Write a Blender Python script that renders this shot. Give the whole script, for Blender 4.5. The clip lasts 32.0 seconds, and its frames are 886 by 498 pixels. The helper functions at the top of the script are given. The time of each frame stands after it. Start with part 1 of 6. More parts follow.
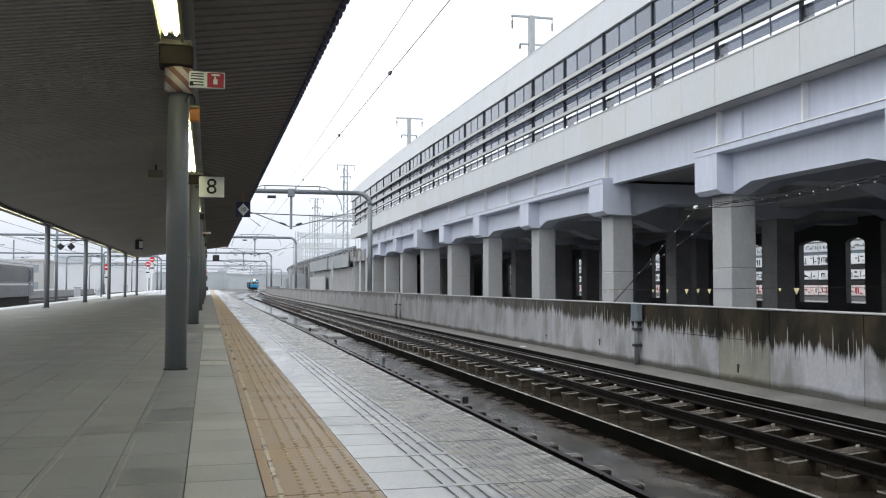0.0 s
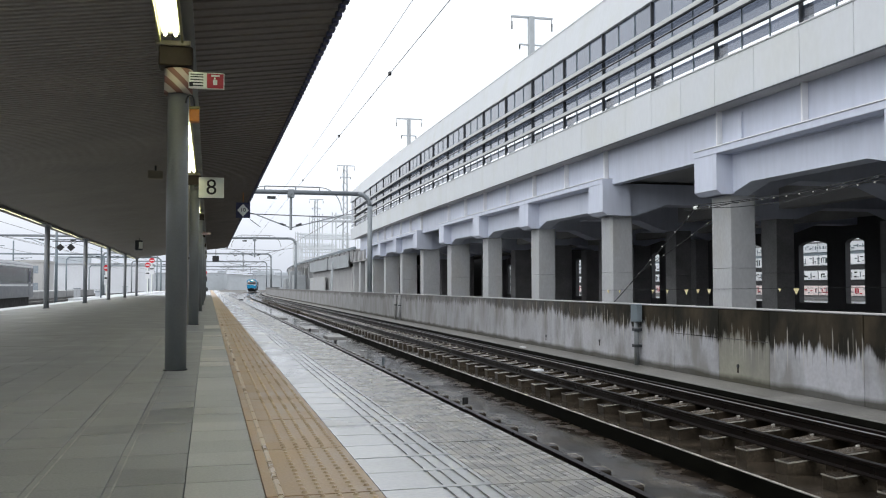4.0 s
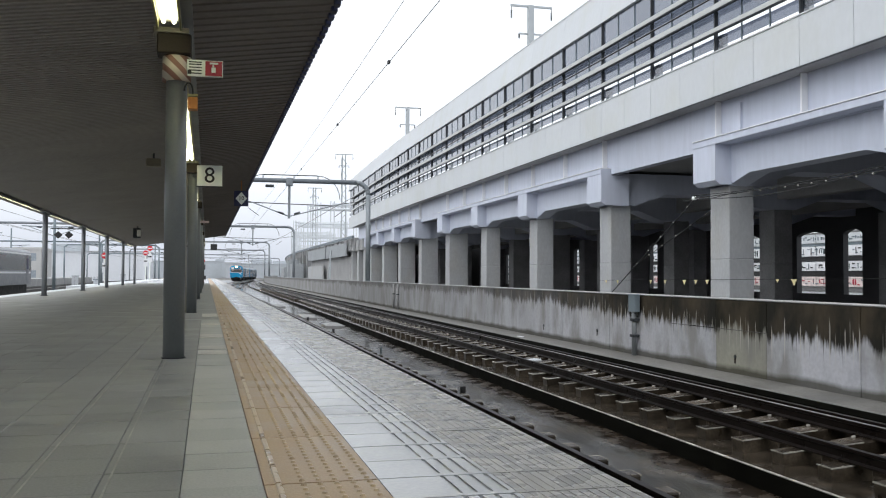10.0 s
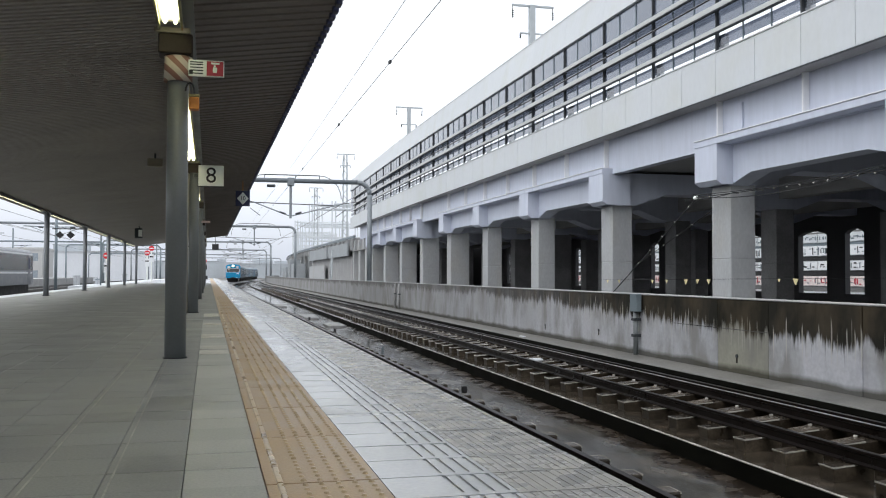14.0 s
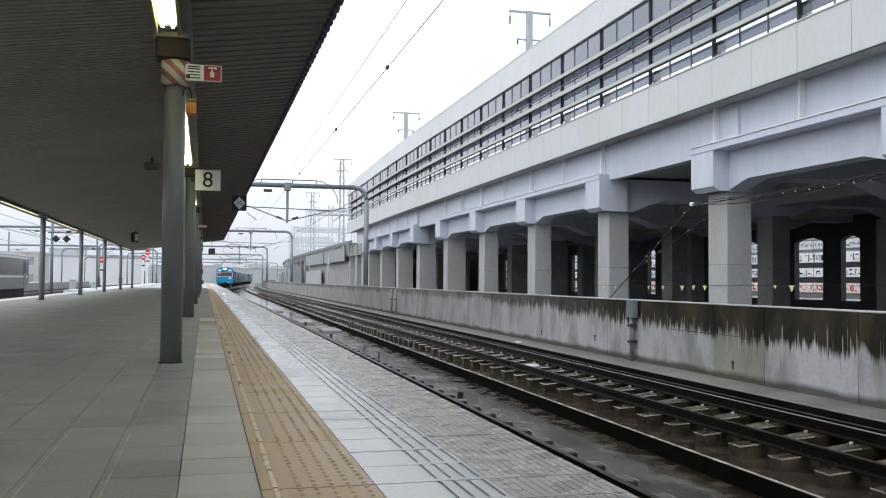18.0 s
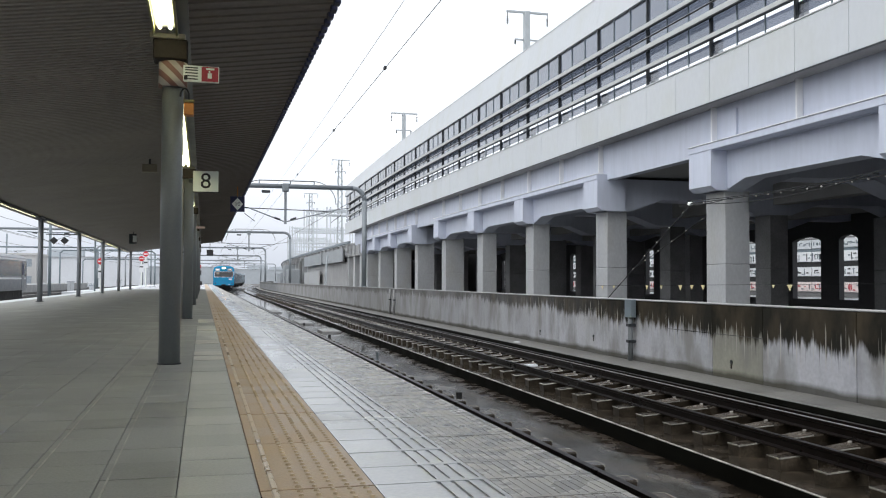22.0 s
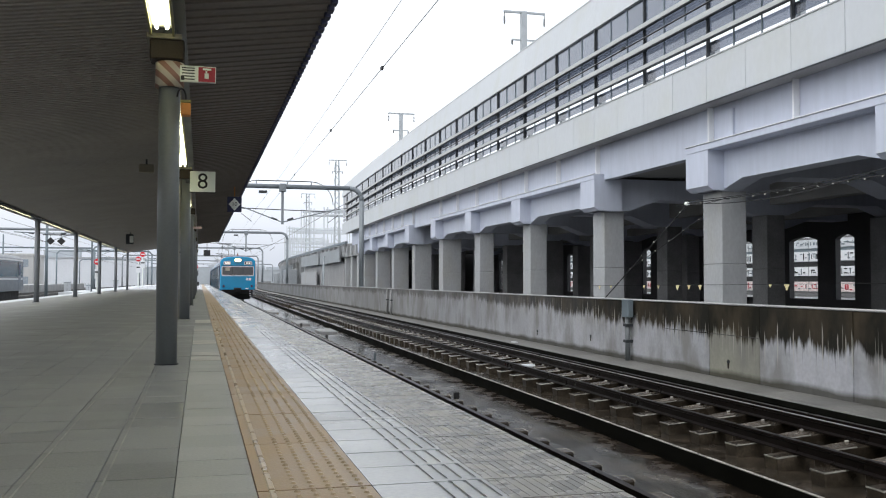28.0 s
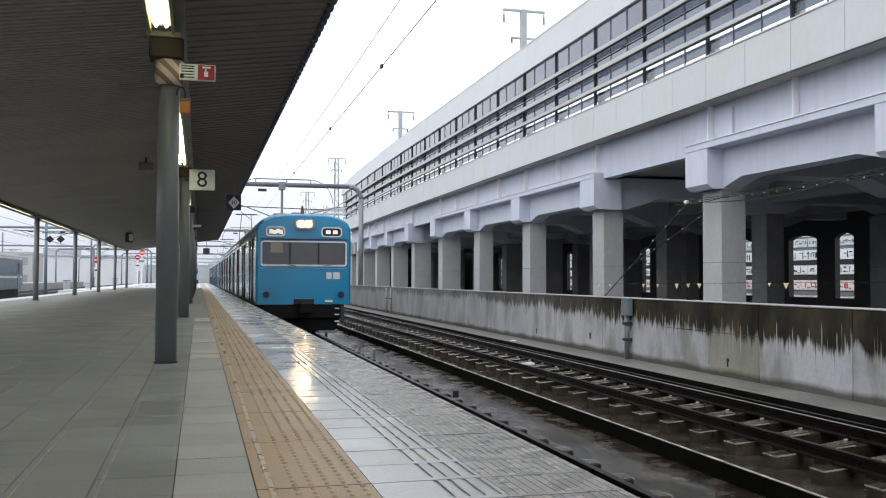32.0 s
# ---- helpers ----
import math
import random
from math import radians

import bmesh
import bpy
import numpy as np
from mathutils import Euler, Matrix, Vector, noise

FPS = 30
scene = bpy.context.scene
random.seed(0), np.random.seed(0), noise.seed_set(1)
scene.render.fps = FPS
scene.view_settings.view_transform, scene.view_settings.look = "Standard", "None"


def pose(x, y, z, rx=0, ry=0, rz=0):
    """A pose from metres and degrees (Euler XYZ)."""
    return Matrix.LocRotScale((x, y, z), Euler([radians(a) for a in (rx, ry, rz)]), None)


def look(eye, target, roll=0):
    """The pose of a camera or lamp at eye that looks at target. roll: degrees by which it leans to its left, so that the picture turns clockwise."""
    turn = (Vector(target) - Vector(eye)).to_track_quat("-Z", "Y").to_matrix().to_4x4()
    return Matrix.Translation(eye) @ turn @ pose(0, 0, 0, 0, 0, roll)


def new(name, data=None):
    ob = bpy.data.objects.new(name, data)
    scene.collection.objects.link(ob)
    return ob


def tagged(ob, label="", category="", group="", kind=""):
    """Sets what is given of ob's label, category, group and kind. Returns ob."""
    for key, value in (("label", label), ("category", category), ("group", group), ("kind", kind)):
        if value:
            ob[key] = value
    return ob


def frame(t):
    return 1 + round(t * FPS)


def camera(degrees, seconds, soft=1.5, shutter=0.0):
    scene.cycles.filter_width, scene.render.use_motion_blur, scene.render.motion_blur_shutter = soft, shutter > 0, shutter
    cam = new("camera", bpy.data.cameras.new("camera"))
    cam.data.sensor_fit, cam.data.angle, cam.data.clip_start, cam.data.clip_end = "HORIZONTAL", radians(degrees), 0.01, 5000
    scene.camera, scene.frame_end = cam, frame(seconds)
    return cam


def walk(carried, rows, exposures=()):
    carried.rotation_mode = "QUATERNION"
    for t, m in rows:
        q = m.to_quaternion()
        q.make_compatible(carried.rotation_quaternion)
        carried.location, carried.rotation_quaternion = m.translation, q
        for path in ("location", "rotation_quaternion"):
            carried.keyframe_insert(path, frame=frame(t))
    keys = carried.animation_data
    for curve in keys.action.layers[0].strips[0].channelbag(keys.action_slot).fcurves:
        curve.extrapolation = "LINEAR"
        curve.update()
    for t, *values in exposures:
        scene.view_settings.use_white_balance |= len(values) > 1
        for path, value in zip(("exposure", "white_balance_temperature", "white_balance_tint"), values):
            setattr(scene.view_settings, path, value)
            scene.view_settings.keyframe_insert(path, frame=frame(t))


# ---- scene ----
cam = camera(51.75, 32.0, soft=1.1)
EYE = (0.0, 0.0, 0.71)
# seconds, tilt, lean and turn of the hand-held camera, which keeps its place on the platform
TURNS = [
    (0, 92.267, -0.000, -13.884),
    (0.5, 92.267, 0.005, -13.776),
    (1, 92.310, 0.057, -13.765),
    (1.5, 92.304, 0.082, -13.871),
    (2, 92.320, 0.004, -13.841),
    (2.5, 92.239, -0.058, -13.828),
    (3, 92.283, -0.063, -13.766),
    (3.5, 92.316, -0.028, -13.834),
    (5.5, 92.264, 0.130, -13.988),
    (6, 92.303, 0.102, -13.961),
    (6.5, 92.334, 0.048, -13.918),
    (7, 92.272, 0.331, -13.831),
    (7.5, 91.945, 0.175, -13.854),
    (8, 91.677, -0.029, -13.881),
    (8.5, 91.598, -0.001, -13.880),
    (9, 91.588, -0.007, -14.000),
    (9.5, 91.636, -0.218, -14.028),
    (10, 91.631, -0.231, -14.015),
    (10.5, 91.674, -0.164, -13.915),
    (11, 91.682, -0.098, -13.941),
    (11.5, 91.697, -0.114, -13.977),
    (12, 91.692, -0.157, -14.016),
    (12.5, 91.671, -0.043, -13.981),
    (13, 91.671, -0.037, -14.042),
    (13.5, 91.606, -0.168, -13.972),
    (14, 91.616, -0.184, -13.923),
    (14.5, 91.643, -0.096, -13.985),
    (16.5, 91.818, -0.397, -14.187),
    (17, 91.870, -0.572, -14.162),
    (17.5, 91.924, -0.629, -14.142),
    (18, 91.954, -0.391, -14.145),
    (18.5, 91.961, -0.274, -14.201),
    (19, 91.953, -0.324, -14.138),
    (19.5, 91.906, -0.187, -14.142),
    (20, 91.893, -0.064, -14.185),
    (20.5, 91.937, -0.033, -14.172),
    (21, 91.854, -0.275, -14.202),
    (21.5, 91.931, -0.178, -14.198),
    (22, 91.979, -0.192, -14.246),
    (22.5, 91.961, -0.270, -14.252),
    (23, 91.908, -0.266, -14.304),
    (23.5, 91.985, -0.056, -14.291),
    (24, 91.978, 0.044, -14.274),
    (24.5, 91.908, -0.089, -14.305),
    (25, 92.001, -0.130, -14.258),
    (25.5, 92.069, -0.114, -14.192),
    (27.5, 92.029, -0.053, -14.290),
    (28, 91.987, -0.135, -14.421),
    (28.5, 92.025, 0.087, -14.422),
    (29, 92.045, 0.063, -14.419),
    (29.5, 92.050, 0.036, -14.369),
    (30, 91.993, 0.012, -14.371),
    (30.5, 92.008, 0.012, -14.373),
    (31, 92.006, 0.069, -14.481),
    (31.5, 91.940, -0.037, -14.475),
    (32, 91.885, -0.165, -14.457),
]
walk(cam, [(t, pose(*EYE, a, b, c)) for t, a, b, c in TURNS])
scene.view_settings.exposure = 0.0

# ---- world and light: a bright overcast sky ----
SUN_EL, SUN_ROT = radians(52), radians(215)
world = bpy.data.worlds.new("overcast")
scene.world = world
world.use_nodes = True
wn, wl = world.node_tree.nodes, world.node_tree.links
wn.clear()
sky = wn.new("ShaderNodeTexSky")
sky.sky_type, sky.sun_disc = "NISHITA", False
sky.sun_elevation, sky.sun_rotation = SUN_EL, SUN_ROT
sky.air_density, sky.dust_density = 1.0, 6.0
grey = wn.new("ShaderNodeHueSaturation")
grey.inputs["Saturation"].default_value = 0.12
grey.inputs["Value"].default_value = 0.12
cloud = wn.new("ShaderNodeMixRGB")
cloud.inputs[0].default_value = 0.88
# the cloud layer is dimmer and bluer towards the misty horizon
up = wn.new("ShaderNodeTexCoord")
height = wn.new("ShaderNodeSeparateXYZ")
rise = wn.new("ShaderNodeMapRange")
rise.interpolation_type = "SMOOTHSTEP"
rise.inputs["From Min"].default_value, rise.inputs["From Max"].default_value = -0.03, 0.16
veil = wn.new("ShaderNodeMixRGB")
veil.inputs[1].default_value, veil.inputs[2].default_value = (0.56, 0.60, 0.685, 1), (0.96, 1.01, 1.08, 1)
wl.new(up.outputs["Generated"], height.inputs[0])
wl.new(height.outputs["Z"], rise.inputs["Value"])
wl.new(rise.outputs[0], veil.inputs[0])
wl.new(veil.outputs[0], cloud.inputs[2])
back = wn.new("ShaderNodeBackground")
back.inputs["Strength"].default_value = 1.3
wout = wn.new("ShaderNodeOutputWorld")
wl.new(sky.outputs[0], grey.inputs["Color"])
wl.new(grey.outputs[0], cloud.inputs[1])
wl.new(cloud.outputs[0], back.inputs["Color"])
wl.new(back.outputs[0], wout.inputs["Surface"])

sun = new("sun", bpy.data.lights.new("sun", "SUN"))
sun.data.energy, sun.data.angle, sun.data.color = 1.36, radians(100), (1.0, 0.99, 0.97)
sun.matrix_world = look((-44, 6, 54), (0, 20, 0))


# ---- materials ----
def mat(name, col, rough=0.7, metal=0.0, vary=0.15, scale=3.0, bump=0.15, fine=60.0, emit=None, strength=0.0, spec=0.5, tint=None, piece=0.0, stretch=(1, 1, 1), ramp=0.0):
    """A surface with variation at two scales: broad stains that shift colour and gloss, and fine grain with relief."""
    m = bpy.data.materials.new(name)
    m.use_nodes = True
    n, l = m.node_tree.nodes, m.node_tree.links
    b = n["Principled BSDF"]
    b.inputs["Roughness"].default_value, b.inputs["Metallic"].default_value = rough, metal
    b.inputs["Specular IOR Level"].default_value = spec
    if emit:
        b.inputs["Emission Color"].default_value, b.inputs["Emission Strength"].default_value = (*emit, 1), strength
    co = n.new("ShaderNodeTexCoord")
    geo = n.new("ShaderNodeNewGeometry")
    mp = n.new("ShaderNodeMapping")
    mp.inputs["Scale"].default_value = stretch
    l.new(geo.outputs["Position"], mp.inputs["Vector"])
    if ramp < 0:
        l.new(co.outputs["Object"], mp.inputs["Vector"])
    big = n.new("ShaderNodeTexNoise")
    big.inputs["Scale"].default_value, big.inputs["Detail"].default_value = scale, 5
    small = n.new("ShaderNodeTexNoise")
    small.inputs["Scale"].default_value, small.inputs["Detail"].default_value = fine, 3
    l.new(mp.outputs[0], big.inputs["Vector"])
    l.new(mp.outputs[0], small.inputs["Vector"])
    r1 = n.new("ShaderNodeMapRange")
    r1.inputs["From Min"].default_value, r1.inputs["From Max"].default_value = 0.3, 0.7
    r1.inputs["To Min"].default_value, r1.inputs["To Max"].default_value = 1 - vary, 1 + vary
    l.new(big.outputs["Fac"], r1.inputs["Value"])
    r2 = n.new("ShaderNodeMapRange")
    r2.inputs["From Min"].default_value, r2.inputs["From Max"].default_value = 0.3, 0.7
    r2.inputs["To Min"].default_value, r2.inputs["To Max"].default_value = 1 - vary * 0.6, 1 + vary * 0.6
    l.new(small.outputs["Fac"], r2.inputs["Value"])
    mul = n.new("ShaderNodeMath")
    mul.operation = "MULTIPLY"
    l.new(r1.outputs[0], mul.inputs[0])
    l.new(r2.outputs[0], mul.inputs[1])
    last = mul
    if piece:
        info = n.new("ShaderNodeObjectInfo")
        r3 = n.new("ShaderNodeMapRange")
        r3.inputs["To Min"].default_value, r3.inputs["To Max"].default_value = 1 - piece, 1 + piece
        l.new(info.outputs["Random"], r3.inputs["Value"])
        m2 = n.new("ShaderNodeMath")
        m2.operation = "MULTIPLY"
        l.new(mul.outputs[0], m2.inputs[0])
        l.new(r3.outputs[0], m2.inputs[1])
        last = m2
    sc = n.new("ShaderNodeVectorMath")
    sc.operation = "SCALE"
    if tint:
        mx = n.new("ShaderNodeMixRGB")
        mx.inputs[1].default_value, mx.inputs[2].default_value = (*col, 1), (*tint, 1)
        r4 = n.new("ShaderNodeMapRange")
        r4.inputs["From Min"].default_value, r4.inputs["From Max"].default_value = 0.48, 0.68
        l.new(big.outputs["Fac"], r4.inputs["Value"])
        l.new(r4.outputs[0], mx.inputs[0])
        l.new(mx.outputs[0], sc.inputs[0])
    else:
        sc.inputs[0].default_value = col
    l.new(last.outputs[0], sc.inputs["Scale"])
    l.new(sc.outputs[0], b.inputs["Base Color"])
    rr = n.new("ShaderNodeMapRange")
    rr.inputs["From Min"].default_value, rr.inputs["From Max"].default_value = 0.3, 0.7
    rr.inputs["To Min"].default_value, rr.inputs["To Max"].default_value = max(0.02, rough - 0.1 - abs(ramp) * 0.5), min(1, rough + 0.1 + abs(ramp) * 0.5)
    l.new(big.outputs["Fac"], rr.inputs["Value"])
    l.new(rr.outputs[0], b.inputs["Roughness"])
    if bump:
        bp = n.new("ShaderNodeBump")
        bp.inputs["Strength"].default_value, bp.inputs["Distance"].default_value = bump, 0.01
        l.new(small.outputs["Fac"], bp.inputs["Height"])
        l.new(bp.outputs[0], b.inputs["Normal"])
    return m


def glow(name, col, strength):
    m = bpy.data.materials.new(name)
    m.use_nodes = True
    b = m.node_tree.nodes["Principled BSDF"]
    b.inputs["Base Color"].default_value = (*col, 1)
    b.inputs["Emission Color"].default_value, b.inputs["Emission Strength"].default_value = (*col, 1), strength
    return m


M_FLOORN = mat("platform_tile_pale", (0.395, 0.40, 0.375), 0.6, vary=0.15, scale=1.6, fine=90, piece=0.08, ramp=0.2, spec=0.3)
M_FLOOR = mat("platform_tile_grey", (0.254, 0.258, 0.246), 0.6, vary=0.15, scale=1.6, fine=90, piece=0.05, ramp=0.25, spec=0.3)
M_JOINT = mat("platform_joint", (0.155, 0.152, 0.135), 0.85, vary=0.15)
M_WHITE = mat("wet_pale_slab", (0.46, 0.47, 0.49), 0.18, vary=0.1, scale=1.2, fine=50, bump=0.06, piece=0.06, ramp=0.1)
M_GROOVE = mat("wet_groove_slab", (0.305, 0.292, 0.268), 0.22, vary=0.22, scale=7, fine=70, bump=0.12, piece=0.10, ramp=0.4)
M_DARKG = mat("groove_filler_dark", (0.15, 0.15, 0.15), 0.5)
M_TACT = mat("tactile_tan", (0.405, 0.285, 0.165), 0.42, vary=0.14, scale=2.0, fine=80, piece=0.06, ramp=0.1)
M_CONC = mat("concrete", (0.33, 0.33, 0.33), 0.8, vary=0.16, scale=0.6, fine=25)
M_CONCD = mat("concrete_dark_wet", (0.035, 0.032, 0.03), 0.4, vary=0.35, scale=0.7, fine=20, ramp=0.35, bump=0.1)
M_FASC = mat("viaduct_white_panel", (0.59, 0.615, 0.64), 0.6, vary=0.035, scale=0.8, fine=8, bump=0.02, stretch=(1, 1, 0.5), tint=(0.56, 0.58, 0.58), piece=0.02)
M_STEEL = mat("viaduct_painted_beam", (0.55, 0.585, 0.685), 0.5, vary=0.07, scale=1.1, fine=6, bump=0.02, stretch=(1, 1, 0.16), tint=(0.485, 0.52, 0.61))
M_PIL = mat("pillar_concrete", (0.40, 0.41, 0.42), 0.8, vary=0.10, scale=0.9, fine=14, bump=0.08, stretch=(1, 1, 0.55), tint=(0.35, 0.35, 0.34))
M_RAILING = mat("aluminium_bar", (0.50, 0.51, 0.50), 0.4, metal=0.3, vary=0.06)
M_DARKM = mat("dark_metal", (0.05, 0.055, 0.06), 0.5, metal=0.5)
M_COL = mat("column_grey_paint", (0.155, 0.168, 0.175), 0.4, vary=0.08, scale=2, bump=0.02)
# column grey shifted pale and blue to paint in the mist
M_COLB = mat("outer_column_paint", (0.22, 0.235, 0.26), 0.4, vary=0.08, scale=2, bump=0.02)
M_CEIL = mat("ribbed_ceiling_steel", (0.305, 0.28, 0.252), 0.6, vary=0.14, scale=0.7, fine=10, bump=0.03)
M_CEILD = mat("flat_soffit_steel", (0.22, 0.196, 0.176), 0.5, vary=0.16, scale=0.8, fine=12, bump=0.03)
M_EDGE = mat("canopy_edge_dark", (0.03, 0.03, 0.045), 0.5)
M_TUBE = glow("fluorescent_tube", (1.0, 0.97, 0.62), 9.0)
M_FIXT = mat("lamp_housing", (0.26, 0.24, 0.10), 0.5)
M_RAIL = mat("rail_rust", (0.0075, 0.0048, 0.0038), 0.34, spec=0.22, vary=0.25)
M_RAILTOP = mat("rail_worn_top", (0.62, 0.61, 0.60), 0.35, metal=0.55, vary=0.1, bump=0.0)
M_SLEEP = mat("sleeper_concrete", (0.048, 0.038, 0.027), 0.35, vary=0.5, scale=5, fine=30, piece=0.3, spec=0.3)
M_BTOP = mat("bearing_plate_brown", (0.10, 0.082, 0.064), 0.17, vary=0.3, scale=6, fine=40, piece=0.25, spec=0.7, ramp=0.06)
M_NTOP = mat("block_wet_dark_top", (0.032, 0.025, 0.018), 0.25, vary=0.4, scale=6, fine=40, piece=0.25, spec=0.2)
# base colour pale enough to paint the sky's glint on wet edges
M_LIP = mat("wet_slab_edge", (0.38, 0.36, 0.32), 0.2, vary=0.35, scale=3, spec=0.6, ramp=0.15)
# bright colour that paints the glint on wet block edges
M_RIM = mat("wet_steel_rim", (0.70, 0.67, 0.62), 0.3, metal=0.3, vary=0.2)


def puddled(name, dry, silt, scale, lo, hi):
    """Wet concrete: matt silt patches between smooth shallow puddles that mirror the sky."""
    m = mat(name, dry, 0.5, vary=0.35, scale=scale * 2.3, fine=16, tint=silt, bump=0.2)
    n, l = m.node_tree.nodes, m.node_tree.links
    b = n["Principled BSDF"]
    geo = n.new("ShaderNodeNewGeometry")
    mp = n.new("ShaderNodeMapping")
    mp.inputs["Scale"].default_value = (1.3, 0.6, 1)
    t = n.new("ShaderNodeTexNoise")
    t.inputs["Scale"].default_value, t.inputs["Detail"].default_value, t.inputs["Roughness"].default_value = scale, 6, 0.6
    l.new(geo.outputs["Position"], mp.inputs[0])
    l.new(mp.outputs[0], t.inputs["Vector"])
    k = n.new("ShaderNodeMapRange")
    k.inputs["From Min"].default_value, k.inputs["From Max"].default_value = lo, hi
    k.inputs["To Min"].default_value, k.inputs["To Max"].default_value = 0.30, 0.10
    l.new(t.outputs["Fac"], k.inputs["Value"])
    l.new(k.outputs[0], b.inputs["Roughness"])
    flat = n.new("ShaderNodeMapRange")
    flat.inputs["From Min"].default_value, flat.inputs["From Max"].default_value = lo, hi
    flat.inputs["To Min"].default_value, flat.inputs["To Max"].default_value = 0.25, 0.01
    l.new(t.outputs["Fac"], flat.inputs["Value"])
    bump = [x for x in n if x.bl_idname == "ShaderNodeBump"][0]
    l.new(flat.outputs[0], bump.inputs["Strength"])
    return m


def bed_mat():
    """Wet bed beside the platform: grey puddles, then a wavy rim of pale silt and a brown strip along the slab, mud
    painted dark with the kerb's shadow.
    """
    m = puddled("track_bed_wet", (0.086, 0.083, 0.076), (0.094, 0.082, 0.067), 0.9, 0.36, 0.50)
    n, l = m.node_tree.nodes, m.node_tree.links
    b = n["Principled BSDF"]
    col, rough = b.inputs["Base Color"].links[0].from_socket, b.inputs["Roughness"].links[0].from_socket
    geo = n.new("ShaderNodeNewGeometry")
    sep = n.new("ShaderNodeSeparateXYZ")
    l.new(geo.outputs["Position"], sep.inputs[0])
    wave = n.new("ShaderNodeTexNoise")
    wave.inputs["Scale"].default_value, wave.inputs["Detail"].default_value = 0.9, 5
    l.new(geo.outputs["Position"], wave.inputs["Vector"])
    mul = n.new("ShaderNodeMath")
    mul.operation = "MULTIPLY_ADD"
    mul.inputs[1].default_value = 0.9
    l.new(wave.outputs["Fac"], mul.inputs[0])
    l.new(sep.outputs["X"], mul.inputs[2])

    def band(a, c, lo=0.0, hi=1.0):
        k = n.new("ShaderNodeMapRange")
        k.inputs["From Min"].default_value, k.inputs["From Max"].default_value = a, c
        k.inputs["To Min"].default_value, k.inputs["To Max"].default_value = lo, hi
        l.new(mul.outputs[0], k.inputs["Value"])
        return k.outputs[0]

    def mixed(fac, a, c):
        k = n.new("ShaderNodeMixRGB")
        l.new(fac, k.inputs[0])
        l.new(a, k.inputs[1])
        k.inputs[2].default_value = (*c, 1)
        return k.outputs[0]

    # brown mud tones, dark enough to paint in the kerb's shadow too
    mud = n.new("ShaderNodeTexNoise")
    mud.inputs["Scale"].default_value, mud.inputs["Detail"].default_value, mud.inputs["Roughness"].default_value = 2.6, 8, 0.65
    l.new(geo.outputs["Position"], mud.inputs["Vector"])
    patch = n.new("ShaderNodeMapRange")
    patch.inputs["From Min"].default_value, patch.inputs["From Max"].default_value = 0.42, 0.62
    l.new(mud.outputs["Fac"], patch.inputs["Value"])
    tone = n.new("ShaderNodeMixRGB")
    l.new(patch.outputs[0], tone.inputs[0])
    tone.inputs[1].default_value, tone.inputs[2].default_value = (0.017, 0.0125, 0.009, 1), (0.044, 0.032, 0.021, 1)
    both = n.new("ShaderNodeMixRGB")
    l.new(band(5.68, 5.76), both.inputs[0])
    l.new(col, both.inputs[1])
    l.new(tone.outputs[0], both.inputs[2])
    brown = both.outputs[0]
    edge = n.new("ShaderNodeMath")
    edge.operation = "MULTIPLY"
    l.new(band(5.64, 5.68), edge.inputs[0])
    l.new(band(5.72, 5.68), edge.inputs[1])
    thin = n.new("ShaderNodeMath")
    thin.operation = "MULTIPLY"
    l.new(edge.outputs[0], thin.inputs[0])
    l.new(patch.outputs[0], thin.inputs[1])
    l.new(mixed(thin.outputs[0], brown, (0.14, 0.125, 0.10)), b.inputs["Base Color"])
    rr = n.new("ShaderNodeMath")
    rr.operation = "MAXIMUM"
    l.new(rough, rr.inputs[0])
    damp = n.new("ShaderNodeMath")
    damp.operation = "MULTIPLY"
    l.new(band(5.66, 5.78, 0.0, 0.5), damp.inputs[0])
    l.new(patch.outputs[0], damp.inputs[1])
    l.new(damp.outputs[0], rr.inputs[1])
    l.new(band(5.66, 5.78, 0.5, 0.3), b.inputs["Specular IOR Level"])
    l.new(rr.outputs[0], b.inputs["Roughness"])
    return m


M_BED = bed_mat()
M_GROUND = mat("yard_ground", (0.13, 0.125, 0.115), 0.7, vary=0.3, scale=0.2, fine=5)
M_POLE = mat("galvanised_pole", (0.18, 0.22, 0.245), 0.5, metal=0.3, vary=0.1)
M_WIRE = mat("wire", (0.06, 0.06, 0.065), 0.5, metal=0.5)
M_BLUE = mat("train_sky_blue", (0.002, 0.245, 0.47), 0.16, vary=0.06, scale=1.0, bump=0.01)
M_BLUE.node_tree.nodes["Principled BSDF"].inputs["Coat Weight"].default_value = 0.5
M_BLUE.node_tree.nodes["Principled BSDF"].inputs["Coat Roughness"].default_value = 0.08
M_BLACK = mat("underframe_black", (0.006, 0.006, 0.0065), 0.6, spec=0.2)
M_GLASS = mat("train_window", (0.082, 0.083, 0.085), 0.08, vary=0.1, bump=0.0, spec=0.6)
M_TRIM = mat("white_trim", (0.75, 0.76, 0.78), 0.4, vary=0.04)
M_WHITEP = mat("white_sign", (0.82, 0.85, 0.80), 0.45, vary=0.03)
M_RED = mat("red_sign", (0.42, 0.03, 0.05), 0.45, vary=0.04)
M_ORANGE = mat("orange_box", (0.55, 0.20, 0.03), 0.5, vary=0.08)
M_INK = mat("black_lettering", (0.012, 0.012, 0.013), 0.6, vary=0.05)
M_NAVY = mat("navy_sign", (0.018, 0.022, 0.07), 0.5, vary=0.05)


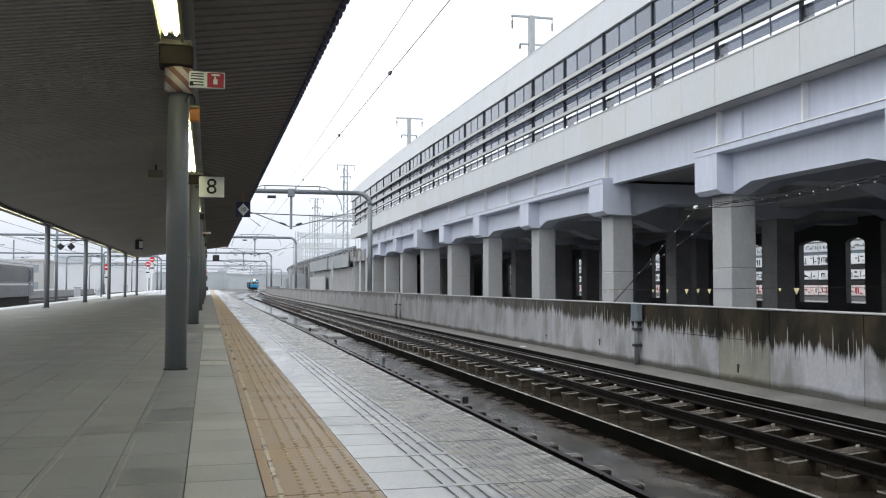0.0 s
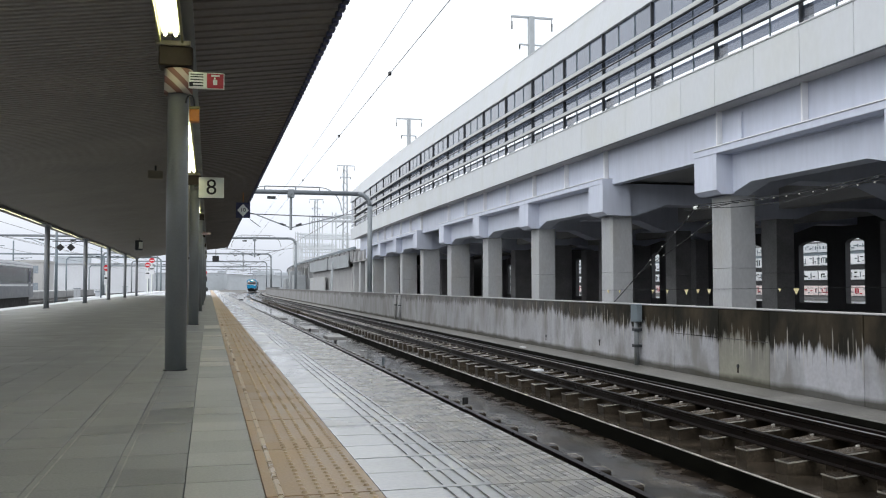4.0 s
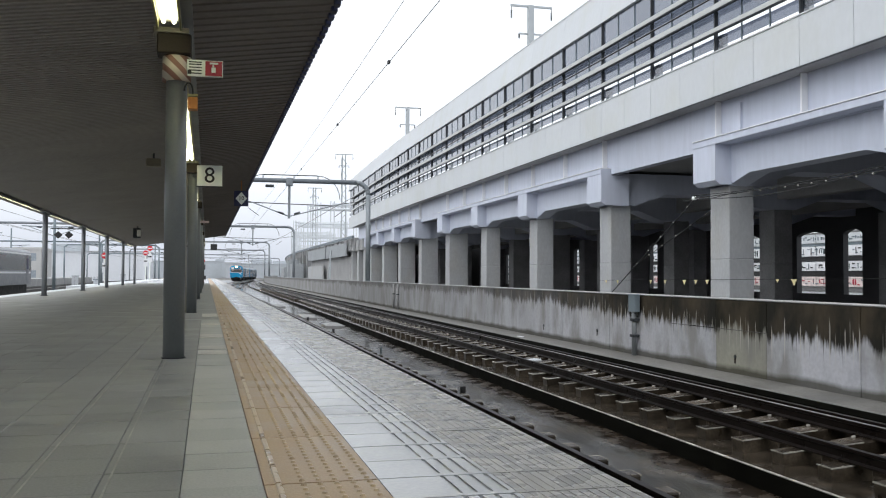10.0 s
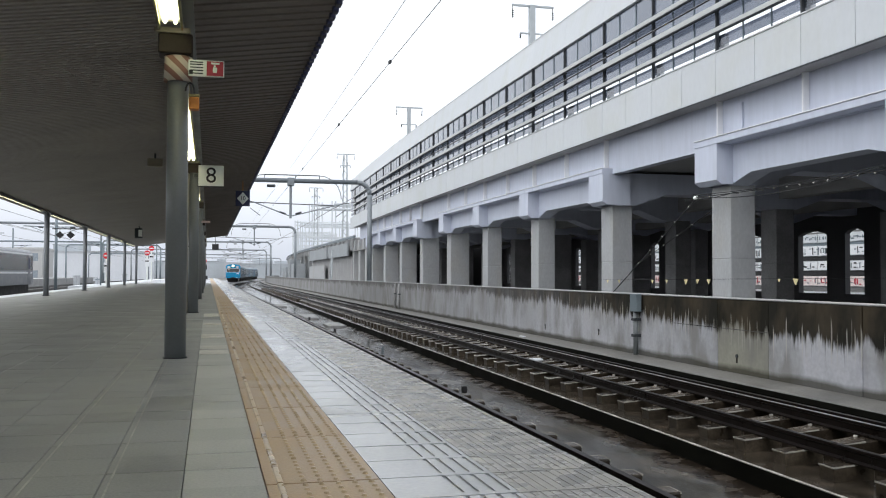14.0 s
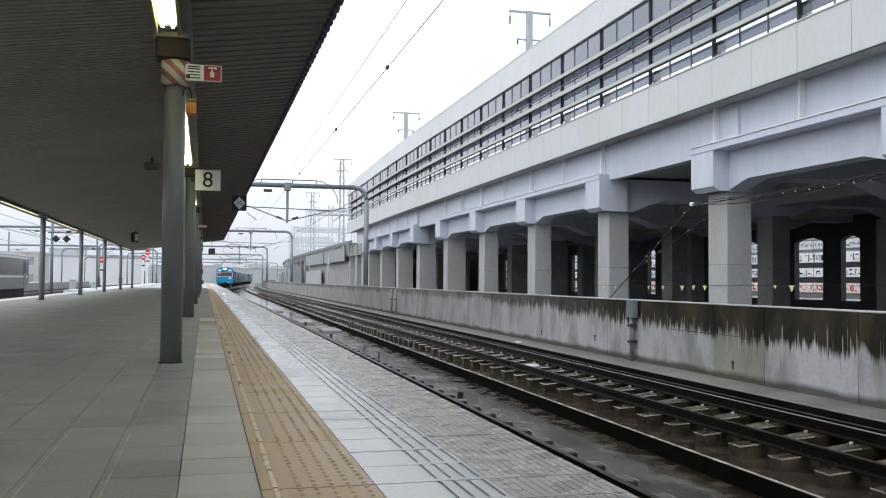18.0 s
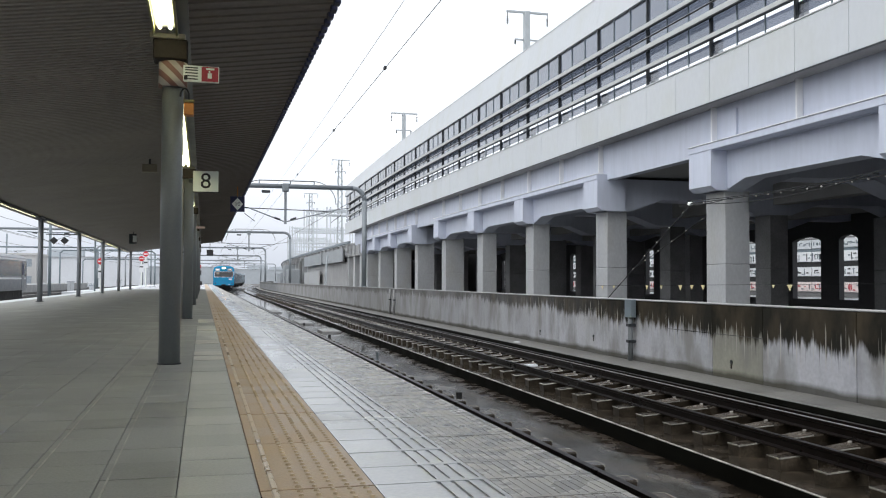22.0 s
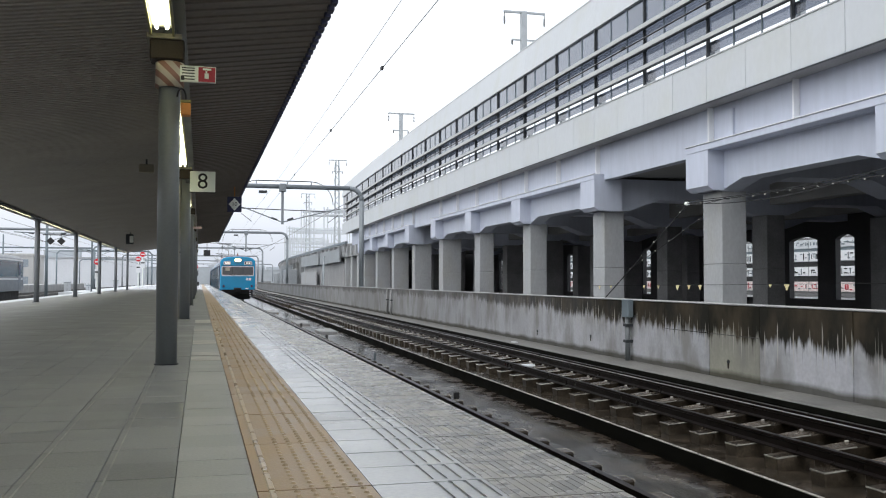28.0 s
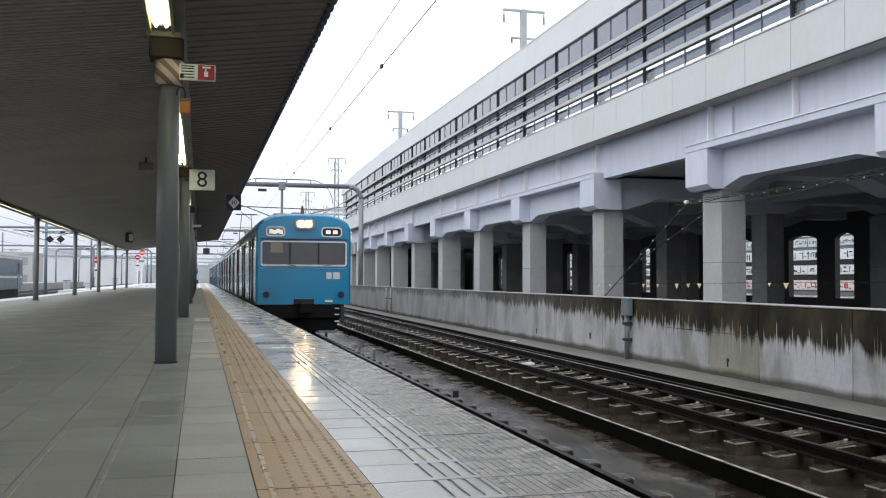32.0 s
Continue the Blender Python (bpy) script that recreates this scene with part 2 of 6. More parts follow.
def tinted_glass():
    """Grey-blue sheet glazing: some of the sky comes through, some is mirrored."""
    m = bpy.data.materials.new("tinted_glazing")
    m.use_nodes = True
    n, l = m.node_tree.nodes, m.node_tree.links
    n.clear()
    out = n.new("ShaderNodeOutputMaterial")
    tr = n.new("ShaderNodeBsdfTransparent")
    info = n.new("ShaderNodeObjectInfo")
    ramp = n.new("ShaderNodeValToRGB")
    ramp.color_ramp.elements[0].color = (0.41, 0.44, 0.50, 1)
    ramp.color_ramp.elements[1].color = (0.49, 0.52, 0.585, 1)
    l.new(info.outputs["Random"], ramp.inputs[0])
    l.new(ramp.outputs[0], tr.inputs[0])
    df = n.new("ShaderNodeBsdfDiffuse")
    df.inputs[0].default_value = (0.13, 0.14, 0.16, 1)
    gl = n.new("ShaderNodeBsdfGlossy")
    gl.inputs["Roughness"].default_value = 0.08
    m1 = n.new("ShaderNodeMixShader")
    m1.inputs[0].default_value = 0.2
    l.new(tr.outputs[0], m1.inputs[1])
    l.new(df.outputs[0], m1.inputs[2])
    lw = n.new("ShaderNodeLayerWeight")
    lw.inputs[0].default_value = 0.5
    fr = n.new("ShaderNodeMath")
    fr.operation = "POWER"
    fr.inputs[1].default_value = 2.7
    l.new(lw.outputs["Facing"], fr.inputs[0])
    m2 = n.new("ShaderNodeMixShader")
    l.new(fr.outputs[0], m2.inputs[0])
    l.new(m1.outputs[0], m2.inputs[1])
    l.new(gl.outputs[0], m2.inputs[2])
    l.new(m2.outputs[0], out.inputs[0])
    return m


M_GLASSD = tinted_glass()
# steel grey lifted so that the colour itself holds the haze
M_MAST = mat("weathered_mast_steel", (0.42, 0.45, 0.47), 0.5, metal=0.2, vary=0.08)
# paler than the masts: distance haze is put into the gantry colour
M_GANTRY = mat("far_gantry_paint", (0.58, 0.61, 0.64), 0.6, vary=0.05, bump=0.0)
# wet concrete, blackened to carry the shade low beside the outer track
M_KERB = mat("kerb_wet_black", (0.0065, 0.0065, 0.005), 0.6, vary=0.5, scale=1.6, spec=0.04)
M_SLABB = puddled("track_slab_brown", (0.033, 0.027, 0.020), (0.055, 0.042, 0.030), 1.3, 0.34, 0.54)
M_LEDGE = mat("ledge_damp_concrete", (0.135, 0.13, 0.118), 0.5, vary=0.3, scale=1.2, fine=20)
# grey chosen for how much light it throws up under the viaduct
M_BOUNCE = mat("wet_dark_path", (0.16, 0.16, 0.155), 0.45, vary=0.3, scale=0.6, fine=10)
M_TEAL = mat("dull_window_glass", (0.03, 0.042, 0.046), 0.2, bump=0.0)
M_PARK = mat("parked_train_steel", (0.20, 0.21, 0.23), 0.4, metal=0.3, vary=0.08)
# pale grey with the haze of the distance mixed into the colour
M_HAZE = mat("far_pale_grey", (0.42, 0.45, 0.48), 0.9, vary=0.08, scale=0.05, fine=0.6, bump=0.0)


# ---- mesh helpers ----
def box(bm, x0, x1, y0, y1, z0, z1):
    v = [bm.verts.new(p) for p in ((x0, y0, z0), (x1, y0, z0), (x1, y1, z0), (x0, y1, z0), (x0, y0, z1), (x1, y0, z1), (x1, y1, z1), (x0, y1, z1))]
    for f in ((0, 3, 2, 1), (4, 5, 6, 7), (0, 1, 5, 4), (1, 2, 6, 5), (2, 3, 7, 6), (3, 0, 4, 7)):
        bm.faces.new([v[i] for i in f])


def boxes(*bs):
    bm = bmesh.new()
    for b in bs:
        box(bm, *b)
    return bm


def bevel(bm, w=0.01, seg=1):
    bmesh.ops.bevel(bm, geom=list(bm.edges), offset=w, segments=seg, affect="EDGES", clamp_overlap=True)
    return bm


def prism(bm, pts, axis, a, b):
    """A profile of (u, v) points pushed from a to b along axis: 'y' takes (x, z), 'x' takes (y, z), 'z' takes (x, y)."""
    def at(p, w):
        return {"y": (p[0], w, p[1]), "x": (w, p[0], p[1]), "z": (p[0], p[1], w)}[axis]
    lo = [bm.verts.new(at(p, a)) for p in pts]
    hi = [bm.verts.new(at(p, b)) for p in pts]
    bm.faces.new(lo)
    bm.faces.new(hi)
    for i in range(len(pts)):
        j = (i + 1) % len(pts)
        bm.faces.new([lo[i], lo[j], hi[j], hi[i]])
    return bm


def tube(bm, p, q, r, seg=10, r2=None):
    p, q = Vector(p), Vector(q)
    d = q - p
    turn = d.to_track_quat("Z", "Y").to_matrix().to_4x4()
    bmesh.ops.create_cone(bm, cap_ends=True, segments=seg, radius1=r, radius2=r if r2 is None else r2, depth=d.length,
                          matrix=Matrix.Translation((p + q) / 2) @ turn)
    return bm


def sweep(bm, pts, r, seg=8):
    """One bent round bar along a line of points."""
    pts = [Vector(p) for p in pts]
    rings = []
    for i, p in enumerate(pts):
        d = (pts[min(i + 1, len(pts) - 1)] - pts[max(i - 1, 0)]).normalized()
        q = d.to_track_quat("Z", "Y")
        rings.append([bm.verts.new(p + q @ Vector((r * math.cos(2 * math.pi * k / seg), r * math.sin(2 * math.pi * k / seg), 0))) for k in range(seg)])
    for a, b in zip(rings, rings[1:]):
        for k in range(seg):
            j = (k + 1) % seg
            bm.faces.new([a[k], a[j], b[j], b[k]])
    bm.faces.new(rings[0])
    bm.faces.new(rings[-1])
    return bm


def mesh_of(name, bm, material):
    bmesh.ops.recalc_face_normals(bm, faces=list(bm.faces))
    me = bpy.data.meshes.new(name)
    bm.to_mesh(me)
    bm.free()
    me.materials.append(material)
    return me


def part(name, bm, material, parent=None, label="", smooth=False):
    ob = new(name, mesh_of(name, bm, material))
    ob.parent = parent
    if smooth:
        for p in ob.data.polygons:
            p.use_smooth = len(p.vertices) == 4
    return tagged(ob, label)


def thing(name, label, category, m=None, group="", kind=""):
    ob = new(name)
    if m is not None:
        ob.matrix_basis = m
    return tagged(ob, label, category, group, kind)


def setting(name, bm, material, label, category):
    return tagged(part(name, bm, material), label, category, kind="structure")


def piece(name, me, parent, x, y, z):
    ob = new(name, me)
    ob.location = (x, y, z)
    ob.parent = parent
    return ob


def words(name, text, size, material, parent, m, label=""):
    cu = bpy.data.curves.new(name, "FONT")
    cu.body, cu.size, cu.extrude, cu.align_x, cu.align_y = text, size, 0.002, "CENTER", "CENTER"
    tmp = bpy.data.objects.new(name, cu)
    scene.collection.objects.link(tmp)
    dg = bpy.context.evaluated_depsgraph_get()
    me = bpy.data.meshes.new_from_object(tmp.evaluated_get(dg))
    bpy.data.objects.remove(tmp)
    me.materials.clear()
    me.materials.append(material)
    ob = new(name, me)
    ob.parent = parent
    ob.matrix_basis = m
    return tagged(ob, label)


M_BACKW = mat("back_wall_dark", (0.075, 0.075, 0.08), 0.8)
M_PINK = mat("pale_pink_sign", (0.6, 0.45, 0.45), 0.5)
M_BULB = mat("white_bulb", (0.42, 0.41, 0.38), 0.3)
M_YELLOW = mat("yellow_pennant", (0.72, 0.63, 0.34), 0.6)
M_GROUT = mat("worn_grout", (0.335, 0.325, 0.30), 0.7, vary=0.25, scale=5)
# paler tan that paints highlights on the tactile domes and bars
M_TACTP = mat("tactile_bar_worn", (0.50, 0.385, 0.24), 0.3, vary=0.15, scale=3)
M_MARK = mat("boarding_mark_paint", (0.47, 0.455, 0.41), 0.5, vary=0.25, scale=4)
M_ROOF = mat("train_roof_grey", (0.30, 0.31, 0.33), 0.6, vary=0.15, ramp=-0.01)
M_GLASSK = mat("dark_side_window", (0.02, 0.022, 0.025), 0.06, bump=0.0, ramp=-0.01)
M_BLIND = mat("pale_blind", (0.30, 0.27, 0.22), 0.7)
M_PALEB = mat("pale_blue_line", (0.12, 0.40, 0.62), 0.4)
M_PALEG = mat("pale_window", (0.30, 0.34, 0.38), 0.2, bump=0.0)
M_BLD1 = mat("pale_facade", (0.46, 0.48, 0.51), 0.8, vary=0.06, scale=0.1, fine=2)
M_BLD2 = mat("beige_facade", (0.52, 0.515, 0.51), 0.8, vary=0.06, scale=0.1, fine=2)


def wall_mat(name, base_col, tint_col):
    """Weathered concrete under a dark moss band with ragged drips, pale lime runs through it and grime along the foot."""
    m = mat(name, base_col, 0.85, vary=0.12, scale=1.3, fine=14, tint=tint_col, piece=0.10, spec=0.12)
    n, l = m.node_tree.nodes, m.node_tree.links
    b = n["Principled BSDF"]
    base = b.inputs["Base Color"].links[0].from_socket
    geo = n.new("ShaderNodeNewGeometry")
    sep = n.new("ShaderNodeSeparateXYZ")
    l.new(geo.outputs["Position"], sep.inputs[0])
    Y, Z = sep.outputs["Y"], sep.outputs["Z"]

    def noise_tex(stretch, scale, detail, shift=0.0):
        mp = n.new("ShaderNodeMapping")
        mp.inputs["Scale"].default_value = stretch
        mp.inputs["Location"].default_value = (shift, shift, 0)
        t = n.new("ShaderNodeTexNoise")
        t.inputs["Scale"].default_value, t.inputs["Detail"].default_value = scale, detail
        l.new(geo.outputs["Position"], mp.inputs[0])
        l.new(mp.outputs[0], t.inputs["Vector"])
        return t.outputs["Fac"]

    def calc(op, a, c):
        k = n.new("ShaderNodeMath")
        k.operation = op
        for i, v in enumerate((a, c)):
            if isinstance(v, (int, float)):
                k.inputs[i].default_value = v
            else:
                l.new(v, k.inputs[i])
        return k.outputs[0]

    def rng(v, a, c, lo=0.0, hi=1.0):
        k = n.new("ShaderNodeMapRange")
        k.inputs["From Min"].default_value, k.inputs["From Max"].default_value = a, c
        k.inputs["To Min"].default_value, k.inputs["To Max"].default_value = lo, hi
        l.new(v, k.inputs["Value"])
        return k.outputs[0]

    def mix(fac, a, col):
        k = n.new("ShaderNodeMixRGB")
        l.new(fac, k.inputs[0])
        l.new(a, k.inputs[1])
        if isinstance(col, tuple):
            k.inputs[2].default_value = (*col, 1)
        else:
            l.new(col, k.inputs[2])
        return k.outputs[0]

    # height above the moss line, which rises towards the far part of the wall
    line = calc("ADD", rng(Y, 12, 30, -0.31, 0.09), calc("MULTIPLY", calc("SUBTRACT", noise_tex((1, 1, 0.1), 0.6, 2), 0.5), 0.45))
    over = calc("SUBTRACT", Z, line)
    # broad grey weathering of the lower part
    col = mix(calc("MULTIPLY", rng(noise_tex((1, 1, 0.5), 1.5, 7), 0.44, 0.64), 0.8), base, (0.22, 0.215, 0.20))
    blot = calc("MULTIPLY", rng(noise_tex((1, 1, 0.7), 0.45, 6, 2.0), 0.47, 0.62), rng(Y, 20, 38, 0.0, 0.6))
    col = mix(blot, col, (0.17, 0.16, 0.145))
    col = mix(rng(Y, 19, 50, 0.0, 0.6), col, (0.25, 0.25, 0.245))
    # thin dark runs below the line
    run = calc("MULTIPLY", rng(noise_tex((1, 1, 0.02), 13.0, 4), 0.565, 0.66), rng(calc("ADD", over, calc("MULTIPLY", noise_tex((1, 1, 0.0), 5.0, 2, 3.0), 0.75)), 0.1, 0.3))
    col = mix(calc("MULTIPLY", run, rng(Y, 20, 45, 0.75, 0.2)), col, (0.06, 0.056, 0.045))
    # the moss itself, brown where it thins
    over_fine = calc("ADD", over, calc("MULTIPLY", calc("SUBTRACT", noise_tex((1, 1, 0.06), 19.0, 5, 17.0), 0.5), 0.26))
    ragged = calc("ADD", over_fine, calc("MULTIPLY", calc("SUBTRACT", noise_tex((1, 1, 0.05), 6.5, 6), 0.5), 0.62))
    ragged = calc("ADD", ragged, calc("MULTIPLY", calc("SUBTRACT", noise_tex((1, 1, 0.12), 42.0, 3, 23.0), 0.5), 0.2))
    tone = n.new("ShaderNodeMixRGB")
    l.new(rng(noise_tex((1, 1, 0.6), 1.8, 6), 0.42, 0.66), tone.inputs[0])
    tone.inputs[1].default_value, tone.inputs[2].default_value = (0.016, 0.0145, 0.010, 1), (0.060, 0.047, 0.030, 1)
    col = mix(calc("MULTIPLY", rng(ragged, -0.07, 0.06), rng(Y, 19, 36, 0.985, 0.5)), col, tone.outputs[0])
    # pale lime runs that cut up into the moss
    lime = rng(noise_tex((1, 1, 0.012), 17.0, 3, 7.0), 0.575, 0.64)
    reach = calc("SUBTRACT", over, calc("MULTIPLY", calc("SUBTRACT", noise_tex((1, 1, 0.0), 6.5, 3, 11.0), 0.36), 1.3))
    lime = calc("MULTIPLY", lime, calc("MULTIPLY", rng(reach, 0.04, -0.04), rng(over, -0.42, -0.12)))
    col = mix(calc("MULTIPLY", lime, rng(Y, 19, 38, 0.7, 0.15)), col, (0.50, 0.48, 0.43))
    # grime along the foot
    foot = calc("ADD", Z, calc("MULTIPLY", calc("SUBTRACT", noise_tex((1, 1, 1), 1.3, 6, 5.0), 0.5), 0.15))
    col = mix(calc("MULTIPLY", rng(foot, -0.86, -0.95), 0.85), col, (0.055, 0.052, 0.038))
    l.new(col, b.inputs["Base Color"])
    return m


M_WALL = wall_mat("retaining_wall_concrete", (0.44, 0.445, 0.475), (0.38, 0.38, 0.39))
M_WALLY = wall_mat("retaining_wall_patched", (0.28, 0.275, 0.23), (0.23, 0.225, 0.19))

# ---- plan, in metres: x across the tracks, y along them, platform top at z = 0 ----
EDGE, LEFT_EDGE, RAIL_Z, BED_Z, SLAB_Z, SLAB_X = 1.368, -6.4, -1.0, -1.56, -1.37, 5.72
TRACK_A, TRACK_B, WALL_X = 2.93, 6.90, 9.0
PLAT_END = 150.0
# the platform and its track run half a degree to the left of the outer track and the viaduct
SKEW = Matrix.Translation((0, 4, 0)) @ Matrix.Rotation(0.0082, 4, "Z") @ Matrix.Translation((0, -4, 0))




def bend_x(y):
    """How far the outer track, its wall and the approach swing to the right past y."""
    return 0.00037 * max(0.0, y - 142) ** 2


def hall_x(y):
    """The same for the hall on the viaduct, and for the approach behind it."""
    return 0.00045 * max(0.0, min(y, 97.0) - 57) ** 2 + bend_x(y)


def curved(root, shift):
    """Swings a long straight thing along the bend: long meshes are cut every six metres, small pieces are carried over."""
    for ob in (root, *root.children_recursive):
        if ob.type != "MESH":
            continue
        y0 = ob.matrix_basis.translation.y
        if y0:
            ob.matrix_basis = Matrix.Translation((shift(y0), 0, 0)) @ ob.matrix_basis
            continue
        ys = [v.co.y for v in ob.data.vertices]
        if ob.data.users > 1 or max(ys) < 57:
            continue
        bm = bmesh.new()
        bm.from_mesh(ob.data)
        if max(ys) - min(ys) > 12:
            for k in range(10, 58):
                if min(ys) < 6 * k < max(ys):
                    bmesh.ops.bisect_plane(bm, geom=bm.verts[:] + bm.edges[:] + bm.faces[:], plane_co=(0, 6 * k, 0), plane_no=(0, 1, 0))
        for v in bm.verts:
            v.co.x += shift(v.co.y)
        bm.to_mesh(ob.data)
        bm.free()


def skewed(ob):
    ob.matrix_basis = SKEW @ ob.matrix_basis
    return ob


# ---- ground and platform ----
CURVED = []
setting("ground", boxes((-1500, 1500, -400, 4000, -1.95, -1.65)), M_GROUND, "grey gravel and concrete yard ground", "ground")
setting("track_bed", boxes((-0.9, SLAB_X, -20, 160, -1.7, BED_Z)), M_BED, "wet dark concrete bed of the platform track with puddles", "track bed")
CURVED.append(setting("track_slab", boxes((SLAB_X, WALL_X, -20, 330, -1.7, SLAB_Z)), M_SLABB, "wet brown concrete slab under the outer track", "track slab"))
# slab face whose black includes its own shade
CURVED.append(setting("track_kerb", boxes((SLAB_X - 0.05, SLAB_X, -20, 330, -1.7, SLAB_Z + 0.012)), M_KERB, "wet face of the outer track slab, blackened to hold its shade", "kerb"))
# pale strip added for the bright glint on the slab's wet edge
CURVED.append(setting("kerb_edge", bevel(boxes((SLAB_X - 0.05, SLAB_X - 0.01, -20, 330, SLAB_Z + 0.0125, SLAB_Z + 0.026)), 0.004), M_LIP, "thin pale strip painting the wet glint along the track slab", "kerb"))
CURVED.append(setting("wall_ledge", bevel(boxes((8.2, WALL_X, -20, 320, -1.5, -1.02)), 0.02), M_LEDGE, "pale concrete ledge at the foot of the retaining wall", "ledge"))
# black strip laid on the ledge face to paint it unlit
CURVED.append(setting("ledge_face", boxes((8.18, 8.199, -20, 320, -1.5, -1.035)), M_KERB, "wet black strip painting shade on the face of the wall ledge", "ledge"))
# black strip that stands in for the shaded gap before the ledge
CURVED.append(setting("drain_channel", boxes((7.6, 8.18, -20, 320, -1.5, SLAB_Z + 0.01)), M_KERB, "wet black strip painting the shaded gap along the wall ledge", "drain"))
setting("far_track_bed", boxes((-9, SLAB_X, 160, 330, -1.7, -1.5)), M_BED, "wet grey ground under the curving far track", "track bed")
skewed(setting("platform", boxes((LEFT_EDGE, EDGE - 0.02, -14, PLAT_END, -1.6, -0.03)), M_JOINT, "concrete body of the station platform", "platform"))

# ---- retaining wall beside the outer track ----
wall_east = setting("wall_east", boxes((WALL_X + 0.05, WALL_X + 0.3, -20, 320, -1.6, 0.280)), M_CONCD, "stained concrete retaining wall with dark moss along its top", "wall")
part("coping", bevel(boxes((WALL_X - 0.012, WALL_X + 0.33, -20, 320, 0.284, 0.310)), 0.008), M_CONC, wall_east)
WALL_JOINTS = [-20, -14, -8, -2, 2.5, 6.0, 9.0, 11.3, 13.6, 15.2, 16.9, 19.9, 22.9, 25.2, 29.0, 33.0, 37.3, 41.5, 46, 51, 57, 64, 72, 82, 94, 110, 130, 160, 200, 260, 320]
for a, b in zip(WALL_JOINTS, WALL_JOINTS[1:]):
    off = random.uniform(-0.004, 0.004)
    if a in (13.6, 15.2):
        part("cold_joint", boxes((WALL_X + off - 0.002, WALL_X + off + 0.01, a + 0.03, b - 0.03, -0.255, -0.243)), M_CONCD, wall_east)
    part("wall_panel", bevel(boxes((WALL_X + off, WALL_X + 0.049, a + 0.008, b - 0.008, -1.55, 0.280)), 0.006), M_WALLY if a == 13.6 else M_WALL, wall_east)


CURVED.append(wall_east)


# ---- rails ----
def rail(name, x, z, y0, y1, parent, worn=0.016):
    bm = bmesh.new()
    prism(bm, [(x - 0.065, z - 0.15), (x + 0.065, z - 0.15), (x + 0.065, z - 0.135), (x + 0.012, z - 0.12), (x + 0.012, z - 0.045), (x + 0.034, z - 0.035),
               (x + 0.034, z - 0.004), (x - 0.034, z - 0.004), (x - 0.034, z - 0.035), (x - 0.012, z - 0.045), (x - 0.012, z - 0.12), (x - 0.065, z - 0.135)], "y", y0, y1)
    r = part(name, bm, M_RAIL, parent)
    if worn:
        part("running_surface", boxes((x - worn, x + worn, y0, y1, z - 0.0038, z + 0.0004)), M_RAILTOP, r)


track_a = skewed(thing("railway_track", "wet rusty rails on concrete blocks beside the platform", "track", kind="structure"))
track_b = thing("railway_track", "rusty rails on concrete sleepers beside the retaining wall", "track", kind="structure")
rail("rail", TRACK_A - 0.533, RAIL_Z, -15, 152, track_a, 0)
rail("rail", TRACK_A + 0.533, RAIL_Z, -15, 152, track_a, 0)
rail("rail", TRACK_B - 0.533, -1.05, -15, 330, track_b, 0)
rail("rail", TRACK_B + 0.53, -0.965, -15, 330, track_b, 0)
CURVED.append(track_b)
rail("guard_rail", TRACK_B + 0.40, -0.985, -15, 330, track_b, 0.013)

# ---- canopy over the platform ----
CE_L, CE_R, ZL, ZR, CAN_END = -5.35, 1.25, 2.66, 3.56, 69.0


def ceil_z(x):
    return ZL + (ZR - ZL) * (x - CE_L) / (CE_R - CE_L)


def ribbed_deck(x0, x1, y0, y1, pitch, profile):
    """Steel deck pressed into ribs across the platform; profile: shares of the pitch and depths."""
    bm = bmesh.new()
    y, prof = y0, []
    while y < y1:
        prof += [(y + pitch * u, dz) for u, dz in profile]
        y += pitch
    lo = [[bm.verts.new((x, p[0], ceil_z(x) + p[1])) for p in prof] for x in (x0, x1)]
    for i in range(len(prof) - 1):
        bm.faces.new([lo[0][i], lo[0][i + 1], lo[1][i + 1], lo[1][i]])
    return bm


CE_M = -0.26
skewed(setting("ceiling", ribbed_deck(CE_L, CE_M, -12, CAN_END, 0.125, ((0, 0), (0.5, 0), (0.57, 0.026), (0.93, 0.026))), M_CEIL, "dark ribbed steel underside of the platform canopy", "canopy ceiling"))
skewed(setting("ceiling", ribbed_deck(CE_M, CE_R, -12, CAN_END, 0.26, ((0, 0.012), (0.86, 0.012), (0.89, -0.006), (0.96, -0.006), (0.99, 0.012))), M_CEILD, "dark brown flat steel soffit with thin seams at the canopy edge", "canopy ceiling"))
roof = bmesh.new()
prism(roof, [(CE_L, ZL + 0.08), (CE_R - 0.03, ZR + 0.08), (CE_R - 0.03, ZR + 0.17), (CE_L, ZL + 0.2)], "y", -12, CAN_END - 0.05)
canopy_roof = skewed(setting("canopy_roof", roof, M_EDGE, "dark sheet roof of the platform canopy", "canopy roof"))
teeth = bmesh.new()
yy_ = -12.0
while yy_ < CAN_END:
    box(teeth, CE_R - 0.03, CE_R + 0.03, yy_, yy_ + 0.14, ZR - 0.06, ZR + 0.16)
    box(teeth, CE_R - 0.03, CE_R - 0.005, yy_ + 0.14, yy_ + 0.26, ZR + 0.02, ZR + 0.16)
    yy_ += 0.26
tagged(part("edge_teeth", teeth, M_NAVY, canopy_roof), kind="stuff")
part("end_trim", prism(bmesh.new(), [(CE_L, ZL - 0.02), (CE_R, ZR - 0.02), (CE_R, ZR + 0.2), (CE_L, ZL + 0.2)], "y", CAN_END, CAN_END + 0.06), M_EDGE, canopy_roof)

# long steel beams under the ceiling: over the middle columns
beam = skewed(thing("canopy_beam", "dark grey steel beam along the middle of the canopy", "beam", kind="structure"))
